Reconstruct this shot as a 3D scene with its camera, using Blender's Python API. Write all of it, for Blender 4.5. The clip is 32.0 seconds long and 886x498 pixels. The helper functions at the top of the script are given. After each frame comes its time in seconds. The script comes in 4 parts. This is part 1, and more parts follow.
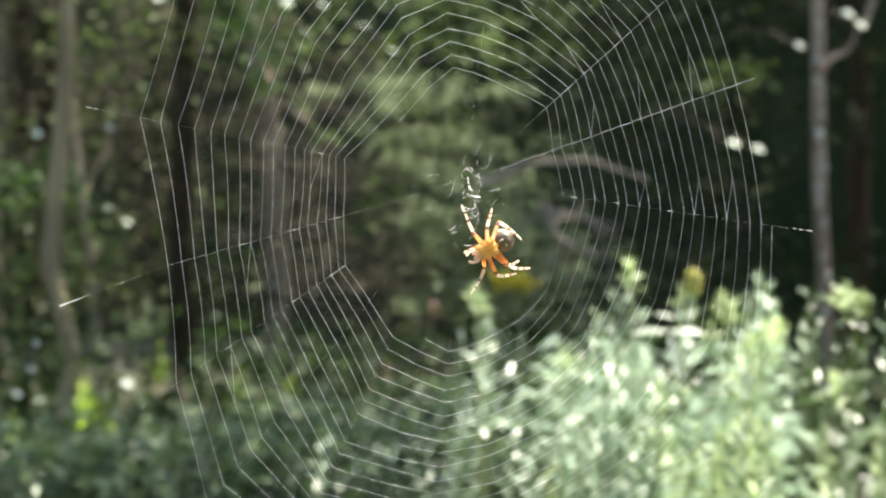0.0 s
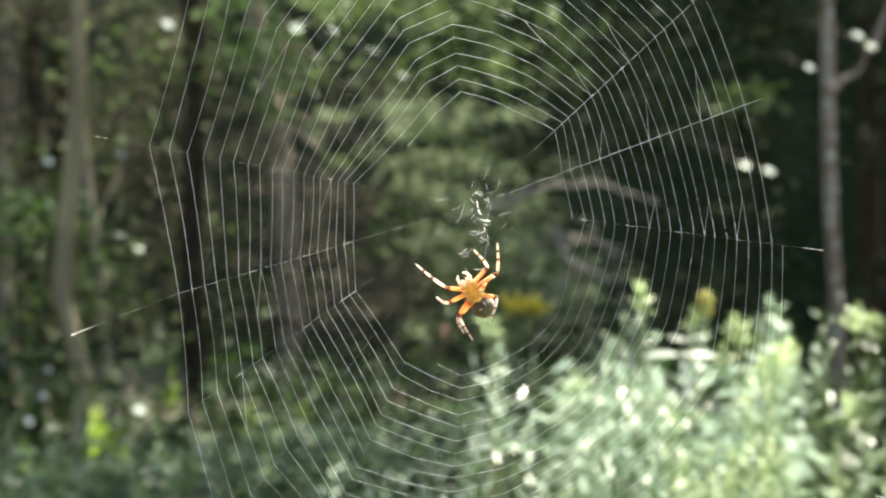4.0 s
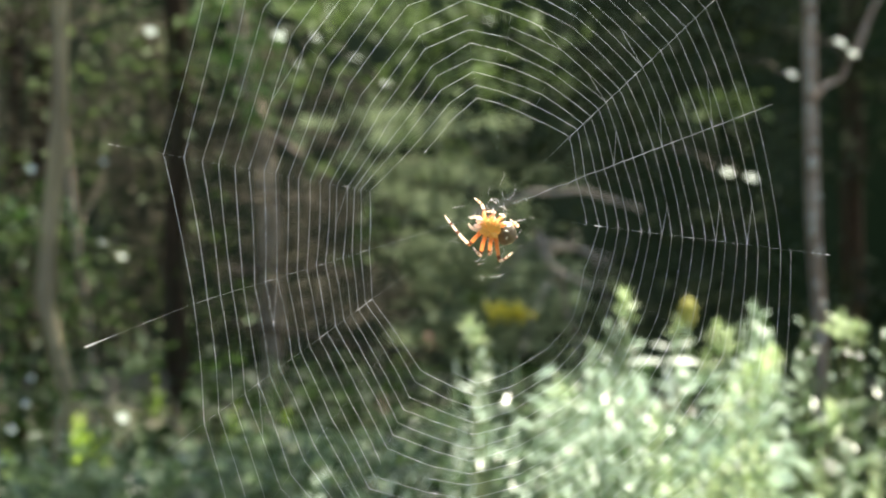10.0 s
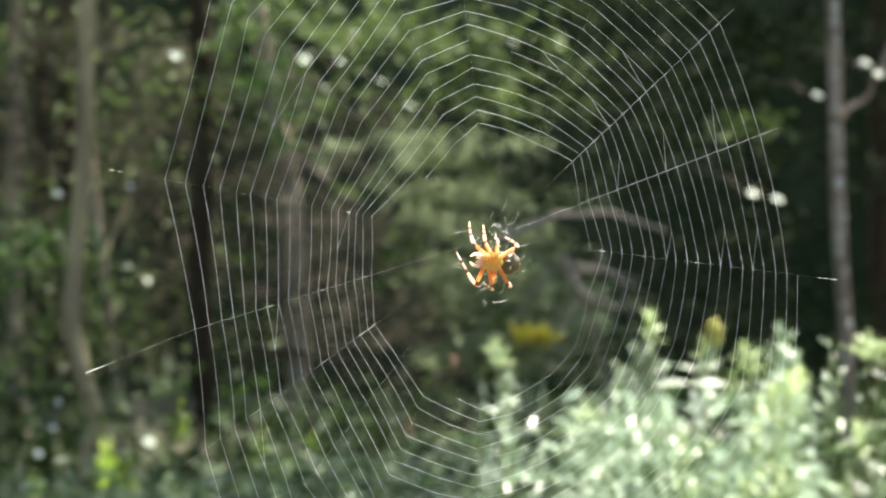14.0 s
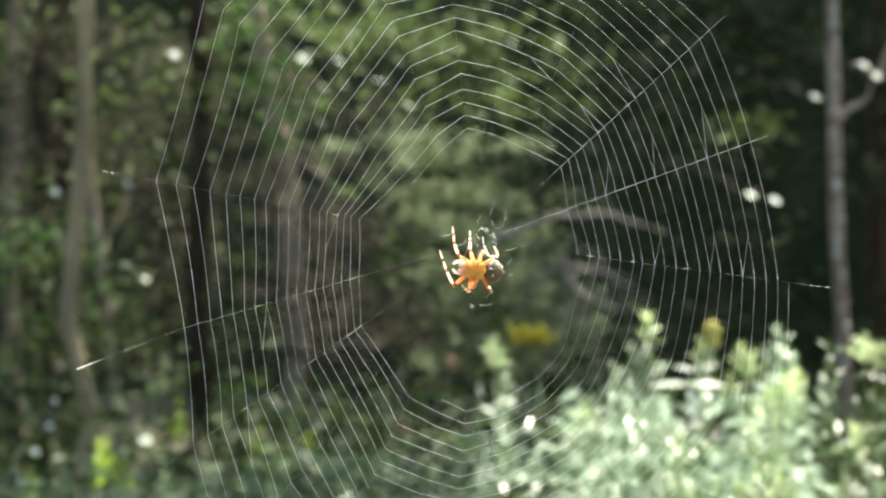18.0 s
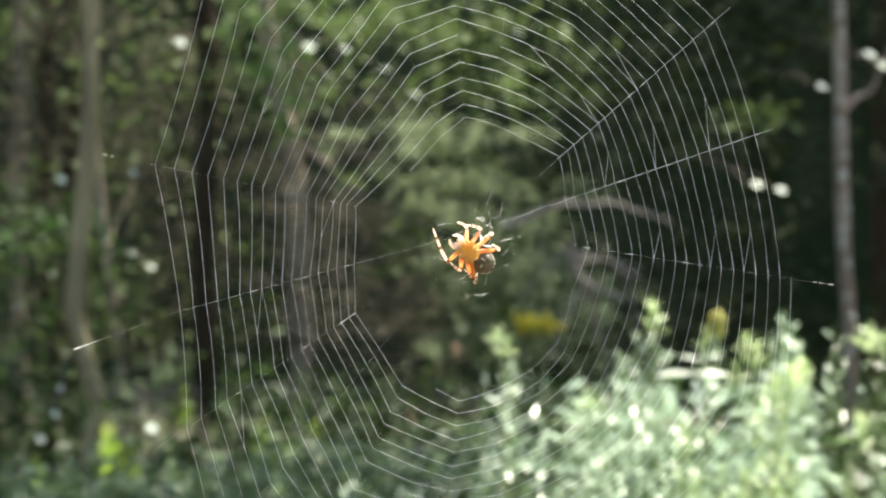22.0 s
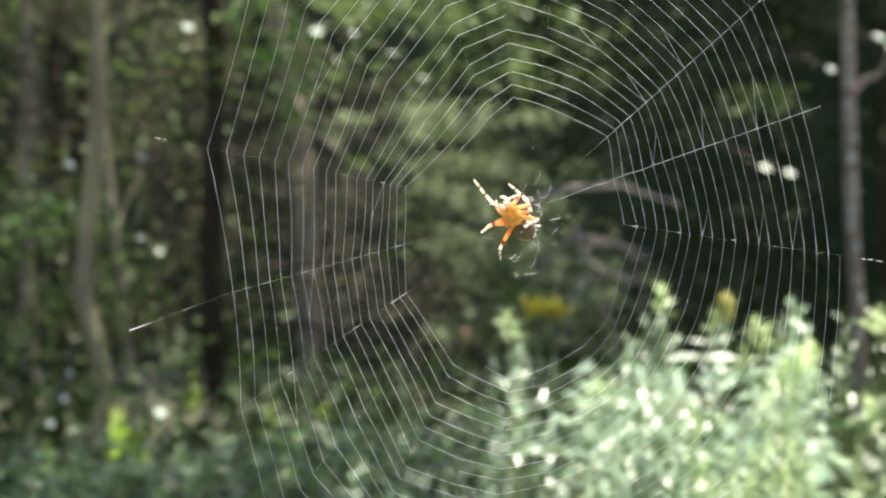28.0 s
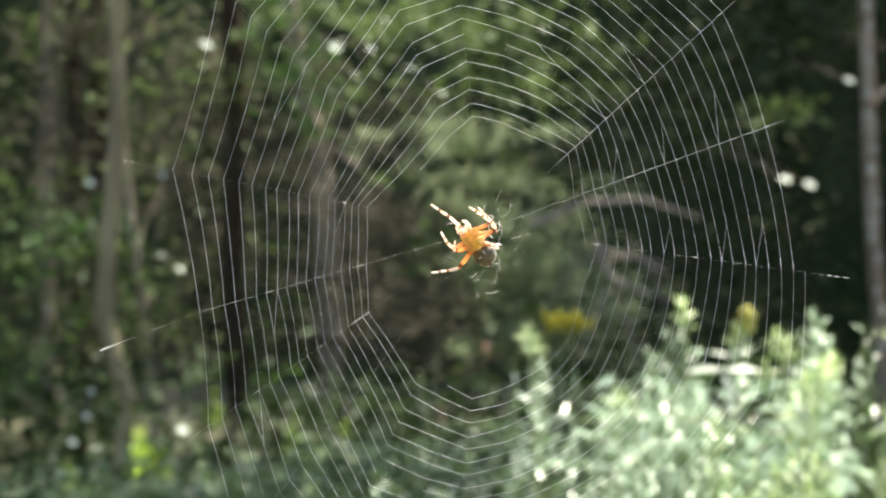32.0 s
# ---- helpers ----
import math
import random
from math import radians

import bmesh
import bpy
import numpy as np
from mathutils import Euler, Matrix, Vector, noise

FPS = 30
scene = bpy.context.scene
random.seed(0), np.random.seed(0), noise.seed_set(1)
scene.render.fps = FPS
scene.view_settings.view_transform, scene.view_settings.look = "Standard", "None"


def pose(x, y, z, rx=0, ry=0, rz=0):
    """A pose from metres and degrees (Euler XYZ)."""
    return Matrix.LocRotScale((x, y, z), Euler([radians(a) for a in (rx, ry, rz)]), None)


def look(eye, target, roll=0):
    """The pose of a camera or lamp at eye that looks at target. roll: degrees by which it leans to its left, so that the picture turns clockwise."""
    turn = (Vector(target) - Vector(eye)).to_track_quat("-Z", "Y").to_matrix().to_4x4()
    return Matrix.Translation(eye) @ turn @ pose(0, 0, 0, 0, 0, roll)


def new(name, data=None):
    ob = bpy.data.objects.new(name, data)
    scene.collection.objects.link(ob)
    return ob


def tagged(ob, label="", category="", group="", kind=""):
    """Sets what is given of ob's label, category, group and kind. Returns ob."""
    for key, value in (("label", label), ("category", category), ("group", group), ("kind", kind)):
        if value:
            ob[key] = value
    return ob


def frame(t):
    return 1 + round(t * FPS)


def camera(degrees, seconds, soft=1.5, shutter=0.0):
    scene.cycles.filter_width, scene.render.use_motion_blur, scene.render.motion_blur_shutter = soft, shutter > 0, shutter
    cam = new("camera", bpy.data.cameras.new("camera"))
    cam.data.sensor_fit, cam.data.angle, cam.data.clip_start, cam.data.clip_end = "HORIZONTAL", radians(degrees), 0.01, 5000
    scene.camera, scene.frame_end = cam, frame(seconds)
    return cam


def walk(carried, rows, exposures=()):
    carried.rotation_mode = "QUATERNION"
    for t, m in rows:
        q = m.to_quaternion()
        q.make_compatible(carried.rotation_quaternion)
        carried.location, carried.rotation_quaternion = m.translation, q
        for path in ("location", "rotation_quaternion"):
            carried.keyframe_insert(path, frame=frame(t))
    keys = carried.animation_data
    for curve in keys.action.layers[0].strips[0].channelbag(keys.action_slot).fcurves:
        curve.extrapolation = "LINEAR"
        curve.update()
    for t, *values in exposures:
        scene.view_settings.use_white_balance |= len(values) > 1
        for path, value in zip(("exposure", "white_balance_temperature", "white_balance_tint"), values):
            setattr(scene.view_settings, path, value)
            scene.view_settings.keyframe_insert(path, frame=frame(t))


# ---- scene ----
# Metres. The eye stands 0.85 m before the web, which hangs in the plane y = 0; the wood lies behind it, towards +y.
EYE = Vector((0.0, -0.85, 1.4))
cam = camera(25, 32.0, soft=1.95)
cam.data.dof.use_dof = True
cam.data.dof.focus_distance = 0.85
cam.data.dof.aperture_fstop = 13.5

# seconds, turn to the right, tilt up, lean to the left (degrees)
CAMERA_ROWS = [
    (0, 0.448, -1.414, 0.287), (0.5, 0.501, -1.387, 0.217), (1, 0.540, -1.163, 0.031), (1.5, 0.508, -0.978, -0.072), (2, 0.380, -0.917, -0.016),
    (2.5, 0.243, -0.937, -0.129), (3, 0.177, -0.932, -0.243), (3.5, 0.164, -0.776, -0.219), (5.5, 0.098, -0.663, 0.316), (6, 0.426, -1.115, 0.202),
    (6.5, 0.580, -1.176, 0.386), (7, 0.548, -1.037, 0.373), (7.5, 0.562, -0.863, 0.008), (8, 0.617, -0.647, 0.132), (8.5, 0.619, -0.613, 0.076),
    (9, 0.587, -0.781, -0.046), (9.5, 0.542, -0.608, -0.121), (10, 0.605, -0.507, -0.189), (10.5, 0.713, -0.514, -0.259), (11, 0.782, -0.469, -0.406),
    (11.5, 0.869, -0.394, -0.480), (12, 0.808, -0.216, -0.657), (12.5, 0.217, -0.033, -0.474), (13, 0.064, 0.187, -0.407), (13.5, -0.133, 0.253, -0.261),
    (14, -0.120, 0.143, -0.459), (14.5, -0.207, 0.085, -0.692), (16.5, 0.086, 0.190, -0.460), (17, -0.029, 0.215, -0.252), (17.5, -0.151, 0.133, -0.250),
    (18, -0.053, 0.144, -0.177), (18.5, -0.087, 0.070, -0.079), (19, 0.002, 0.001, 0.004), (19.5, 0.006, -0.205, -0.014), (20, 0.004, -0.336, 0.102),
    (20.5, -0.190, -0.450, 0.161), (21, -0.196, -0.398, -0.112), (21.5, -0.211, -0.241, -0.140), (22, -0.217, -0.177, -0.034), (22.5, -0.232, -0.062, -0.070),
    (23, -0.308, -0.008, 0.062), (23.5, -0.466, -0.080, -0.060), (24, -0.588, -0.190, -0.103), (24.5, -0.638, -0.159, -0.229), (25, -0.786, -0.093, -0.247),
    (25.5, -1.053, -0.085, -0.121), (27.5, -0.877, -0.633, -0.104), (28, -0.459, -0.638, -0.179), (28.5, -0.487, -0.392, -0.161), (29, -0.656, -0.010, -0.006),
    (29.5, -0.632, -0.022, -0.159), (30, -0.796, -0.098, -0.147), (30.5, -0.915, -0.139, -0.214), (31, -0.953, -0.023, -0.351), (31.5, -0.967, -0.047, -0.473),
    (32, -1.031, -0.204, -0.707),
]


def aim(turn, tilt, lean):
    a, b = radians(turn), radians(tilt)
    way = Vector((math.sin(a) * math.cos(b), math.cos(a) * math.cos(b), math.sin(b)))
    return look(EYE, EYE + way, lean)


walk(cam, [(t, aim(a, b, c)) for t, a, b, c in CAMERA_ROWS], exposures=[(0, 2.2, 6850, 5), (32, 2.2, 6850, 5)])

# ---- light: a high summer sun through gaps of the added canopy, clear sky ----
SUN_HEIGHT, SUN_SIDE = 66, 38  # degrees above the horizon, and to the right of the view's axis
world = bpy.data.worlds.new("sky")
scene.world = world
world.use_nodes = True
wn = world.node_tree.nodes
sky = wn.new("ShaderNodeTexSky")
sky.sky_type, sky.sun_disc = "NISHITA", False
sky.dust_density, sky.ozone_density = 2.5, 0.6
sky.sun_elevation, sky.sun_rotation = radians(SUN_HEIGHT), radians(SUN_SIDE)
wn["Background"].inputs[1].default_value = 0.15
world.node_tree.links.new(sky.outputs[0], wn["Background"].inputs[0])
sun_data = bpy.data.lights.new("sun", "SUN")
sun_data.energy, sun_data.angle, sun_data.color = 4.6, radians(0.53), (1.0, 0.95, 0.86)
sun = new("sun", sun_data)
sun_way = Vector((math.sin(radians(SUN_SIDE)) * math.cos(radians(SUN_HEIGHT)), math.cos(radians(SUN_SIDE)) * math.cos(radians(SUN_HEIGHT)), math.sin(radians(SUN_HEIGHT))))
sun.matrix_world = look(sun_way * 40, (0, 0, 0))


# ---- materials ----
def material(name, low, high, scale=20.0, rough=0.6, translucent=0.0, through_colour=None, bump=0.0, island=0.0, detail=6.0, stretch=(1, 1, 1), gloss=0.5, second=None, flesh=0.0):
    """Noise between two colours, a second coarse noise, optional translucency and relief; island: how far pieces differ."""
    m = bpy.data.materials.new(name)
    m.use_nodes = True
    n, link = m.node_tree.nodes, m.node_tree.links
    out, b = n["Material Output"], n["Principled BSDF"]
    co = n.new("ShaderNodeTexCoord")
    mp = n.new("ShaderNodeMapping")
    mp.inputs["Scale"].default_value = stretch
    link.new(co.outputs["Object"], mp.inputs["Vector"])
    nz = n.new("ShaderNodeTexNoise")
    nz.inputs["Scale"].default_value, nz.inputs["Detail"].default_value = scale, detail
    link.new(mp.outputs[0], nz.inputs["Vector"])
    ramp = n.new("ShaderNodeValToRGB")
    ramp.color_ramp.elements[0].position, ramp.color_ramp.elements[1].position = 0.3, 0.7
    ramp.color_ramp.elements[0].color, ramp.color_ramp.elements[1].color = (*low, 1), (*high, 1)
    fac = nz.outputs["Fac"]
    if island:
        geo = n.new("ShaderNodeNewGeometry")
        info = n.new("ShaderNodeObjectInfo")
        add = n.new("ShaderNodeMath")
        add.operation = "ADD"
        link.new(geo.outputs["Random Per Island"], add.inputs[0])
        link.new(info.outputs["Random"], add.inputs[1])
        fr = n.new("ShaderNodeMath")
        fr.operation = "FRACT"
        link.new(add.outputs[0], fr.inputs[0])
        mix = n.new("ShaderNodeMix")
        mix.inputs[0].default_value = island
        link.new(nz.outputs["Fac"], mix.inputs[2])
        link.new(fr.outputs[0], mix.inputs[3])
        fac = mix.outputs[0]
    link.new(fac, ramp.inputs[0])
    colour = ramp.outputs[0]
    if second:
        n2 = n.new("ShaderNodeTexNoise")
        n2.inputs["Scale"].default_value = scale * 0.17
        link.new(mp.outputs[0], n2.inputs["Vector"])
        r2 = n.new("ShaderNodeValToRGB")
        r2.color_ramp.elements[0].position, r2.color_ramp.elements[1].position = 0.48, 0.62
        link.new(n2.outputs["Fac"], r2.inputs[0])
        mx = n.new("ShaderNodeMix")
        mx.data_type = "RGBA"
        link.new(r2.outputs[0], mx.inputs[0])
        link.new(colour, mx.inputs[6])
        mx.inputs[7].default_value = (*second, 1)
        colour = mx.outputs[2]
    link.new(colour, b.inputs["Base Color"])
    b.inputs["Roughness"].default_value = rough
    b.inputs["Specular IOR Level"].default_value = gloss
    if flesh:
        b.inputs["Subsurface Weight"].default_value, b.inputs["Subsurface Scale"].default_value = 0.9, flesh
        b.inputs["Subsurface Radius"].default_value = (1.0, 0.65, 0.35)
    if bump:
        bp = n.new("ShaderNodeBump")
        bp.inputs["Strength"].default_value, bp.inputs["Distance"].default_value = bump, 0.01
        link.new(nz.outputs["Fac"], bp.inputs["Height"])
        link.new(bp.outputs[0], b.inputs["Normal"])
    if translucent:
        tr = n.new("ShaderNodeBsdfTranslucent")
        if through_colour:
            tr.inputs[0].default_value = (*through_colour, 1)
        else:
            link.new(colour, tr.inputs[0])
        ms = n.new("ShaderNodeMixShader")
        ms.inputs[0].default_value = translucent
        link.new(b.outputs[0], ms.inputs[1])
        link.new(tr.outputs[0], ms.inputs[2])
        link.new(ms.outputs[0], out.inputs[0])
    return m


SILK = material("silk", (0.78, 0.81, 0.86), (0.86, 0.89, 0.93), 900, 0.35, 0.3)
WISP = material("silk_wisp", (0.86, 0.86, 0.86), (0.94, 0.94, 0.94), 700, 0.5, 0.55)
CARAPACE = material("spider_carapace", (1.0, 0.56, 0.12), (1.0, 0.82, 0.36), 350, 0.3, 0.65, (1.0, 0.88, 0.54), 0.25, flesh=0.004)
AMBER = material("spider_leg_amber", (0.72, 0.25, 0.09), (0.95, 0.5, 0.24), 250, 0.3, 0.65, (1.0, 0.62, 0.34), 0.25, flesh=0.004)
PALE = material("spider_leg_pale", (0.7, 0.42, 0.28), (0.98, 0.88, 0.78), 620, 0.3, 0.65, (1.0, 0.9, 0.82), 0.25, flesh=0.004)
HONEY = material("spider_coxa_honey", (1.0, 0.52, 0.12), (1.0, 0.74, 0.3), 420, 0.35, 0.65, (1.0, 0.91, 0.58), 0.3, flesh=0.004)
ROSE = material("spider_mouth_rose", (0.8, 0.5, 0.4), (1.0, 0.86, 0.78), 500, 0.4, 0.65, (1.0, 0.86, 0.78), 0.3, flesh=0.004)
BAND = material("spider_leg_band", (0.17, 0.07, 0.045), (0.4, 0.19, 0.11), 500, 0.4, 0.3)
ABDOMEN = material("spider_abdomen", (0.07, 0.058, 0.04), (0.26, 0.22, 0.15), 320, 0.35, 0.25, (0.5, 0.42, 0.26), 0.15)
MARK = material("spider_mark", (0.6, 0.58, 0.46), (0.9, 0.88, 0.76), 300, 0.4)
# two greys raised to stand for soft light on trunks under the boughs
BARK_LIT = material("bark_lit_grey", (0.24, 0.195, 0.112), (0.44, 0.372, 0.228), 18, 0.9, bump=0.8, stretch=(3, 3, 0.6), second=(0.2, 0.165, 0.11), gloss=0.15)
BARK_GREY = material("bark_dull_grey", (0.28, 0.225, 0.175), (0.46, 0.385, 0.31), 18, 0.9, bump=0.8, stretch=(3, 3, 0.6), second=(0.24, 0.2, 0.16), gloss=0.15)
# near-black brown: deep shade put into the bark colour
BARK_SHADED = material("bark_shaded", (0.02, 0.013, 0.008), (0.06, 0.042, 0.027), 22, 0.95, bump=0.9, stretch=(3, 3, 0.5), second=(0.045, 0.04, 0.025), gloss=0.1)
BARK_PINK = material("bark_pinkish", (0.14, 0.102, 0.076), (0.3, 0.238, 0.188), 60, 0.9, bump=0.7, stretch=(2, 2, 1), second=(0.34, 0.29, 0.24), gloss=0.15)
LICHEN = material("lichen", (0.36, 0.37, 0.32), (0.6, 0.61, 0.55), 80, 0.9, bump=0.6, gloss=0.15)
DEADWOOD = material("dead_branch_wood", (0.18, 0.152, 0.128), (0.34, 0.305, 0.27), 30, 0.85, bump=0.6, gloss=0.2)
BROWNWOOD = material("dead_spruce_wood", (0.07, 0.056, 0.043), (0.15, 0.125, 0.1), 30, 0.9, bump=0.6, gloss=0.15)
LEAF_WOOD = material("woodland_leaf", (0.05, 0.078, 0.023), (0.105, 0.155, 0.052), 9, 0.65, 0.35, island=0.45, gloss=0.2)
LEAF_GREEN = material("hazel_leaf", (0.022, 0.052, 0.014), (0.065, 0.13, 0.034), 9, 0.6, 0.35, island=0.5, gloss=0.25)
LEAF_MID = material("undergrowth_leaf", (0.013, 0.029, 0.007), (0.047, 0.085, 0.022), 9, 0.65, 0.3, island=0.7, gloss=0.3)
# near-black green: the wood's deep shade is put into this leaf colour
LEAF_DARK = material("shade_coloured_leaf", (0.01, 0.015, 0.007), (0.042, 0.06, 0.024), 9, 0.75, 0.25, island=0.7, gloss=0.15)
LEAF_OLIVE = material("olive_leaf", (0.1, 0.135, 0.074), (0.35, 0.42, 0.25), 9, 0.6, 0.4, island=0.5, gloss=0.3)
NEEDLE_BROWN = material("dead_needles", (0.064, 0.057, 0.042), (0.2, 0.181, 0.139), 9, 0.85, 0.3, island=0.7, gloss=0.15)
LEAF_LIME = material("lime_leaf", (0.16, 0.28, 0.02), (0.35, 0.5, 0.05), 9, 0.45, 0.5, island=0.6)
# green at the low end; the whitish high end stands for sun glints
LEAF_BUSH = material("goldenrod_glint_leaf", (0.062, 0.122, 0.034), (0.53, 0.665, 0.515), 40, 0.33, 0.42, island=1.0, gloss=0.9)
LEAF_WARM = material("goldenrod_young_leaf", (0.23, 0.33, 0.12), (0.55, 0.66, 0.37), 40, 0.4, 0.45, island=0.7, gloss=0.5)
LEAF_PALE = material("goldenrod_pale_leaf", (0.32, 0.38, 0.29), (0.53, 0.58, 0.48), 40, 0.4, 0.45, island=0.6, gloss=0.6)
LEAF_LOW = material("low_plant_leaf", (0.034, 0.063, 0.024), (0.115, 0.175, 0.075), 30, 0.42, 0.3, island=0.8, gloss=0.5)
STEM = material("plant_stem", (0.12, 0.17, 0.06), (0.25, 0.28, 0.12), 60, 0.6)
YELLOW = material("goldenrod_flower", (0.55, 0.47, 0.03), (0.75, 0.66, 0.07), 120, 0.6, 0.3, island=0.5)
BUD = material("flower_bud", (0.38, 0.39, 0.09), (0.6, 0.54, 0.14), 90, 0.6, 0.3, island=0.5)
RED = material("red_leaf", (0.16, 0.06, 0.05), (0.28, 0.12, 0.1), 30, 0.5, 0.3, island=0.5)
# glossy leaf whose whitish base colour stands for a sun glint
GLINT = material("glint_leaf", (0.46, 0.52, 0.42), (0.64, 0.7, 0.6), 40, 0.16, 0.3, gloss=0.9)
SOIL = material("forest_floor", (0.03, 0.025, 0.015), (0.085, 0.07, 0.042), 11, 0.95, bump=0.9, second=(0.045, 0.052, 0.024))
# dimness of the far wood painted as near-black green
FAR = material("far_wood_shade", (0.008, 0.013, 0.006), (0.05, 0.06, 0.03), 1.3, 1.0, stretch=(1.5, 1, 0.5), second=(0.02, 0.03, 0.012), gloss=0.0)


# ---- small builders ----
def mesh_of(name, bm, mat, smooth=True):
    me = bpy.data.meshes.new(name)
    bm.to_mesh(me)
    bm.free()
    me.materials.append(mat)
    if smooth:
        for p in me.polygons:
            p.use_smooth = True
    return me


def part(name, bm, mat, parent, label="", smooth=True):
    """One mesh object under a thing or under a part."""
    ob = new(name, mesh_of(name, bm, mat, smooth))
    ob.parent = parent
    return tagged(ob, label)


def tube(bm, pts, radii, sides=8, caps=True):
    """A tube along pts; radii: one number or one for each point."""
    pts = [Vector(p) for p in pts]
    if not hasattr(radii, "__len__"):
        radii = [radii] * len(pts)
    rings = []
    for k, p in enumerate(pts):
        way = (pts[min(k + 1, len(pts) - 1)] - pts[max(k - 1, 0)]).normalized()
        side = way.cross(Vector((0, 1, 0.01)) if abs(way.y) < 0.9 else Vector((1, 0, 0))).normalized()
        up = side.cross(way)
        rings.append([bm.verts.new(p + (side * math.cos(a) + up * math.sin(a)) * radii[k]) for a in (2 * math.pi * j / sides for j in range(sides))])
    for r0, r1 in zip(rings, rings[1:]):
        for j in range(sides):
            bm.faces.new((r0[j], r0[(j + 1) % sides], r1[(j + 1) % sides], r1[j]))
    if caps and sides > 3:
        bm.faces.new(rings[0])
        bm.faces.new(rings[-1][::-1])
    return bm


def blob(bm, centre, size, rough=0.0, seed=0.0, seg=18):
    """An uneven ellipsoid."""
    res = bmesh.ops.create_uvsphere(bm, u_segments=seg, v_segments=max(6, seg * 2 // 3), radius=1.0)
    for v in res["verts"]:
        k = 1 + rough * noise.noise(v.co * 2.3 + Vector((seed, 0, 0)))
        v.co = Vector((v.co.x * size[0] * k, v.co.y * size[1] * k, v.co.z * size[2] * k)) + Vector(centre)
    return bm


def spot(u, v, d):
    """A place d metres before the eye: u to the right and v down, in units of d / 3536."""
    return EYE + Vector((u * d / 3536, d, -v * d / 3536))


def leaf_cloud(name, mat, centres, spreads, counts, size, rng, flat=0.5, thin=0.5):
    """A joined mesh of many small folded leaves, scattered in soft ellipsoids."""
    vs, fs = [], []
    for c, sp, n in zip(centres, spreads, counts):
        g = rng.normal(0, 0.5, (n, 3)) * np.array(sp) + np.array(c)
        for p in g:
            a = rng.uniform(0, 2 * math.pi)
            tip = np.array((math.cos(a), math.sin(a), rng.normal(-0.25, 0.4)))
            tip /= np.linalg.norm(tip)
            nrm = np.array((rng.normal(0, flat), rng.normal(0, flat), 1.0))
            side = np.cross(tip, nrm)
            side /= np.linalg.norm(side)
            up = np.cross(side, tip)
            s = size * rng.uniform(0.6, 1.3)
            k = len(vs)
            vs += [p, p + tip * s * 0.5 + side * s * thin * 0.5 + up * s * 0.1, p + tip * s, p + tip * s * 0.5 - side * s * thin * 0.5 + up * s * 0.1]
            fs += [(k, k + 1, k + 2), (k, k + 2, k + 3)]
    me = bpy.data.meshes.new(name)
    me.from_pydata([tuple(v) for v in vs], [], fs)
    me.materials.append(mat)
    return new(name, me)


def bent(p, q, sag, n=8, wob=0.0, seed=0.0):
    """Points from p to q along a line that sags and wobbles."""
    p, q = Vector(p), Vector(q)
    pts = []
    for k in range(n + 1):
        f = k / n
        w = noise.noise_vector(Vector((f * 3 + seed, seed * 1.7, 0))) * wob
        pts.append(p.lerp(q, f) + Vector((0, 0, -sag * 4 * f * (1 - f))) + w)
    return pts


# ---- ground and far wood ----
bm = bmesh.new()
bmesh.ops.create_grid(bm, x_segments=90, y_segments=90, size=60)
for v in bm.verts:
    v.co.z = 0.08 * noise.noise(v.co * 0.35)
ground = new("ground", mesh_of("ground", bm, SOIL))
tagged(ground, "dark forest floor of soil and leaf litter", "ground", kind="structure")

# a plain ring closes the view; its dark colour stands for shaded depth
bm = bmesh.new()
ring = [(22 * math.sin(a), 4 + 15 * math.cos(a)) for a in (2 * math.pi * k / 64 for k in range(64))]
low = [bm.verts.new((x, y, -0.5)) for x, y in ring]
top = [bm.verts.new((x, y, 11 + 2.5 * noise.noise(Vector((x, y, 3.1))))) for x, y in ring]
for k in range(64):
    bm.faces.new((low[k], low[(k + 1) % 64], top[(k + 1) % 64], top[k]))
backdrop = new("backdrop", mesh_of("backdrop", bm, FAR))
tagged(backdrop, "backdrop of the far wood with its dimness painted in", "backdrop", kind="structure")


# ---- trees ----
def tree(label, line, radii, mat, limbs=(), category="tree"):
    """A tapered, slightly crooked trunk through the given places, with limbs: (from, to, radius, sag)."""
    base = Vector(line[0])
    t = tagged(new("tree"), label, category, "trees of the wood")
    t.location = base
    pts, rad = [], []
    for k in range(len(line) - 1):
        for j in range(6):
            f = j / 6
            p = Vector(line[k]).lerp(Vector(line[k + 1]), f)
            pts.append(p - base + Vector((noise.noise(p * 1.9), noise.noise(p * 1.9 + Vector((7, 0, 0))), 0)) * radii[k] * 0.6)
            rad.append((radii[k] + (radii[k + 1] - radii[k]) * f) * (1 + 0.2 * noise.noise(p * 7)))
    pts.append(Vector(line[-1]) - base)
    rad.append(radii[-1])
    part("trunk", tube(bmesh.new(), pts, rad, 14), mat, t)
    for p, q, r, sag in limbs:
        pp = bent(Vector(p) - base, Vector(q) - base, sag, 8, 0.02, Vector(p).x * 3)
        part("limb", tube(bmesh.new(), pp, [r * (1 - 0.75 * k / 8) for k in range(9)], 8), mat, t)
    return t


def down(p):
    """The same place at the ground."""
    return Vector((p.x, p.y, 0.0))


rng = np.random.default_rng(5)
D1 = 6.8
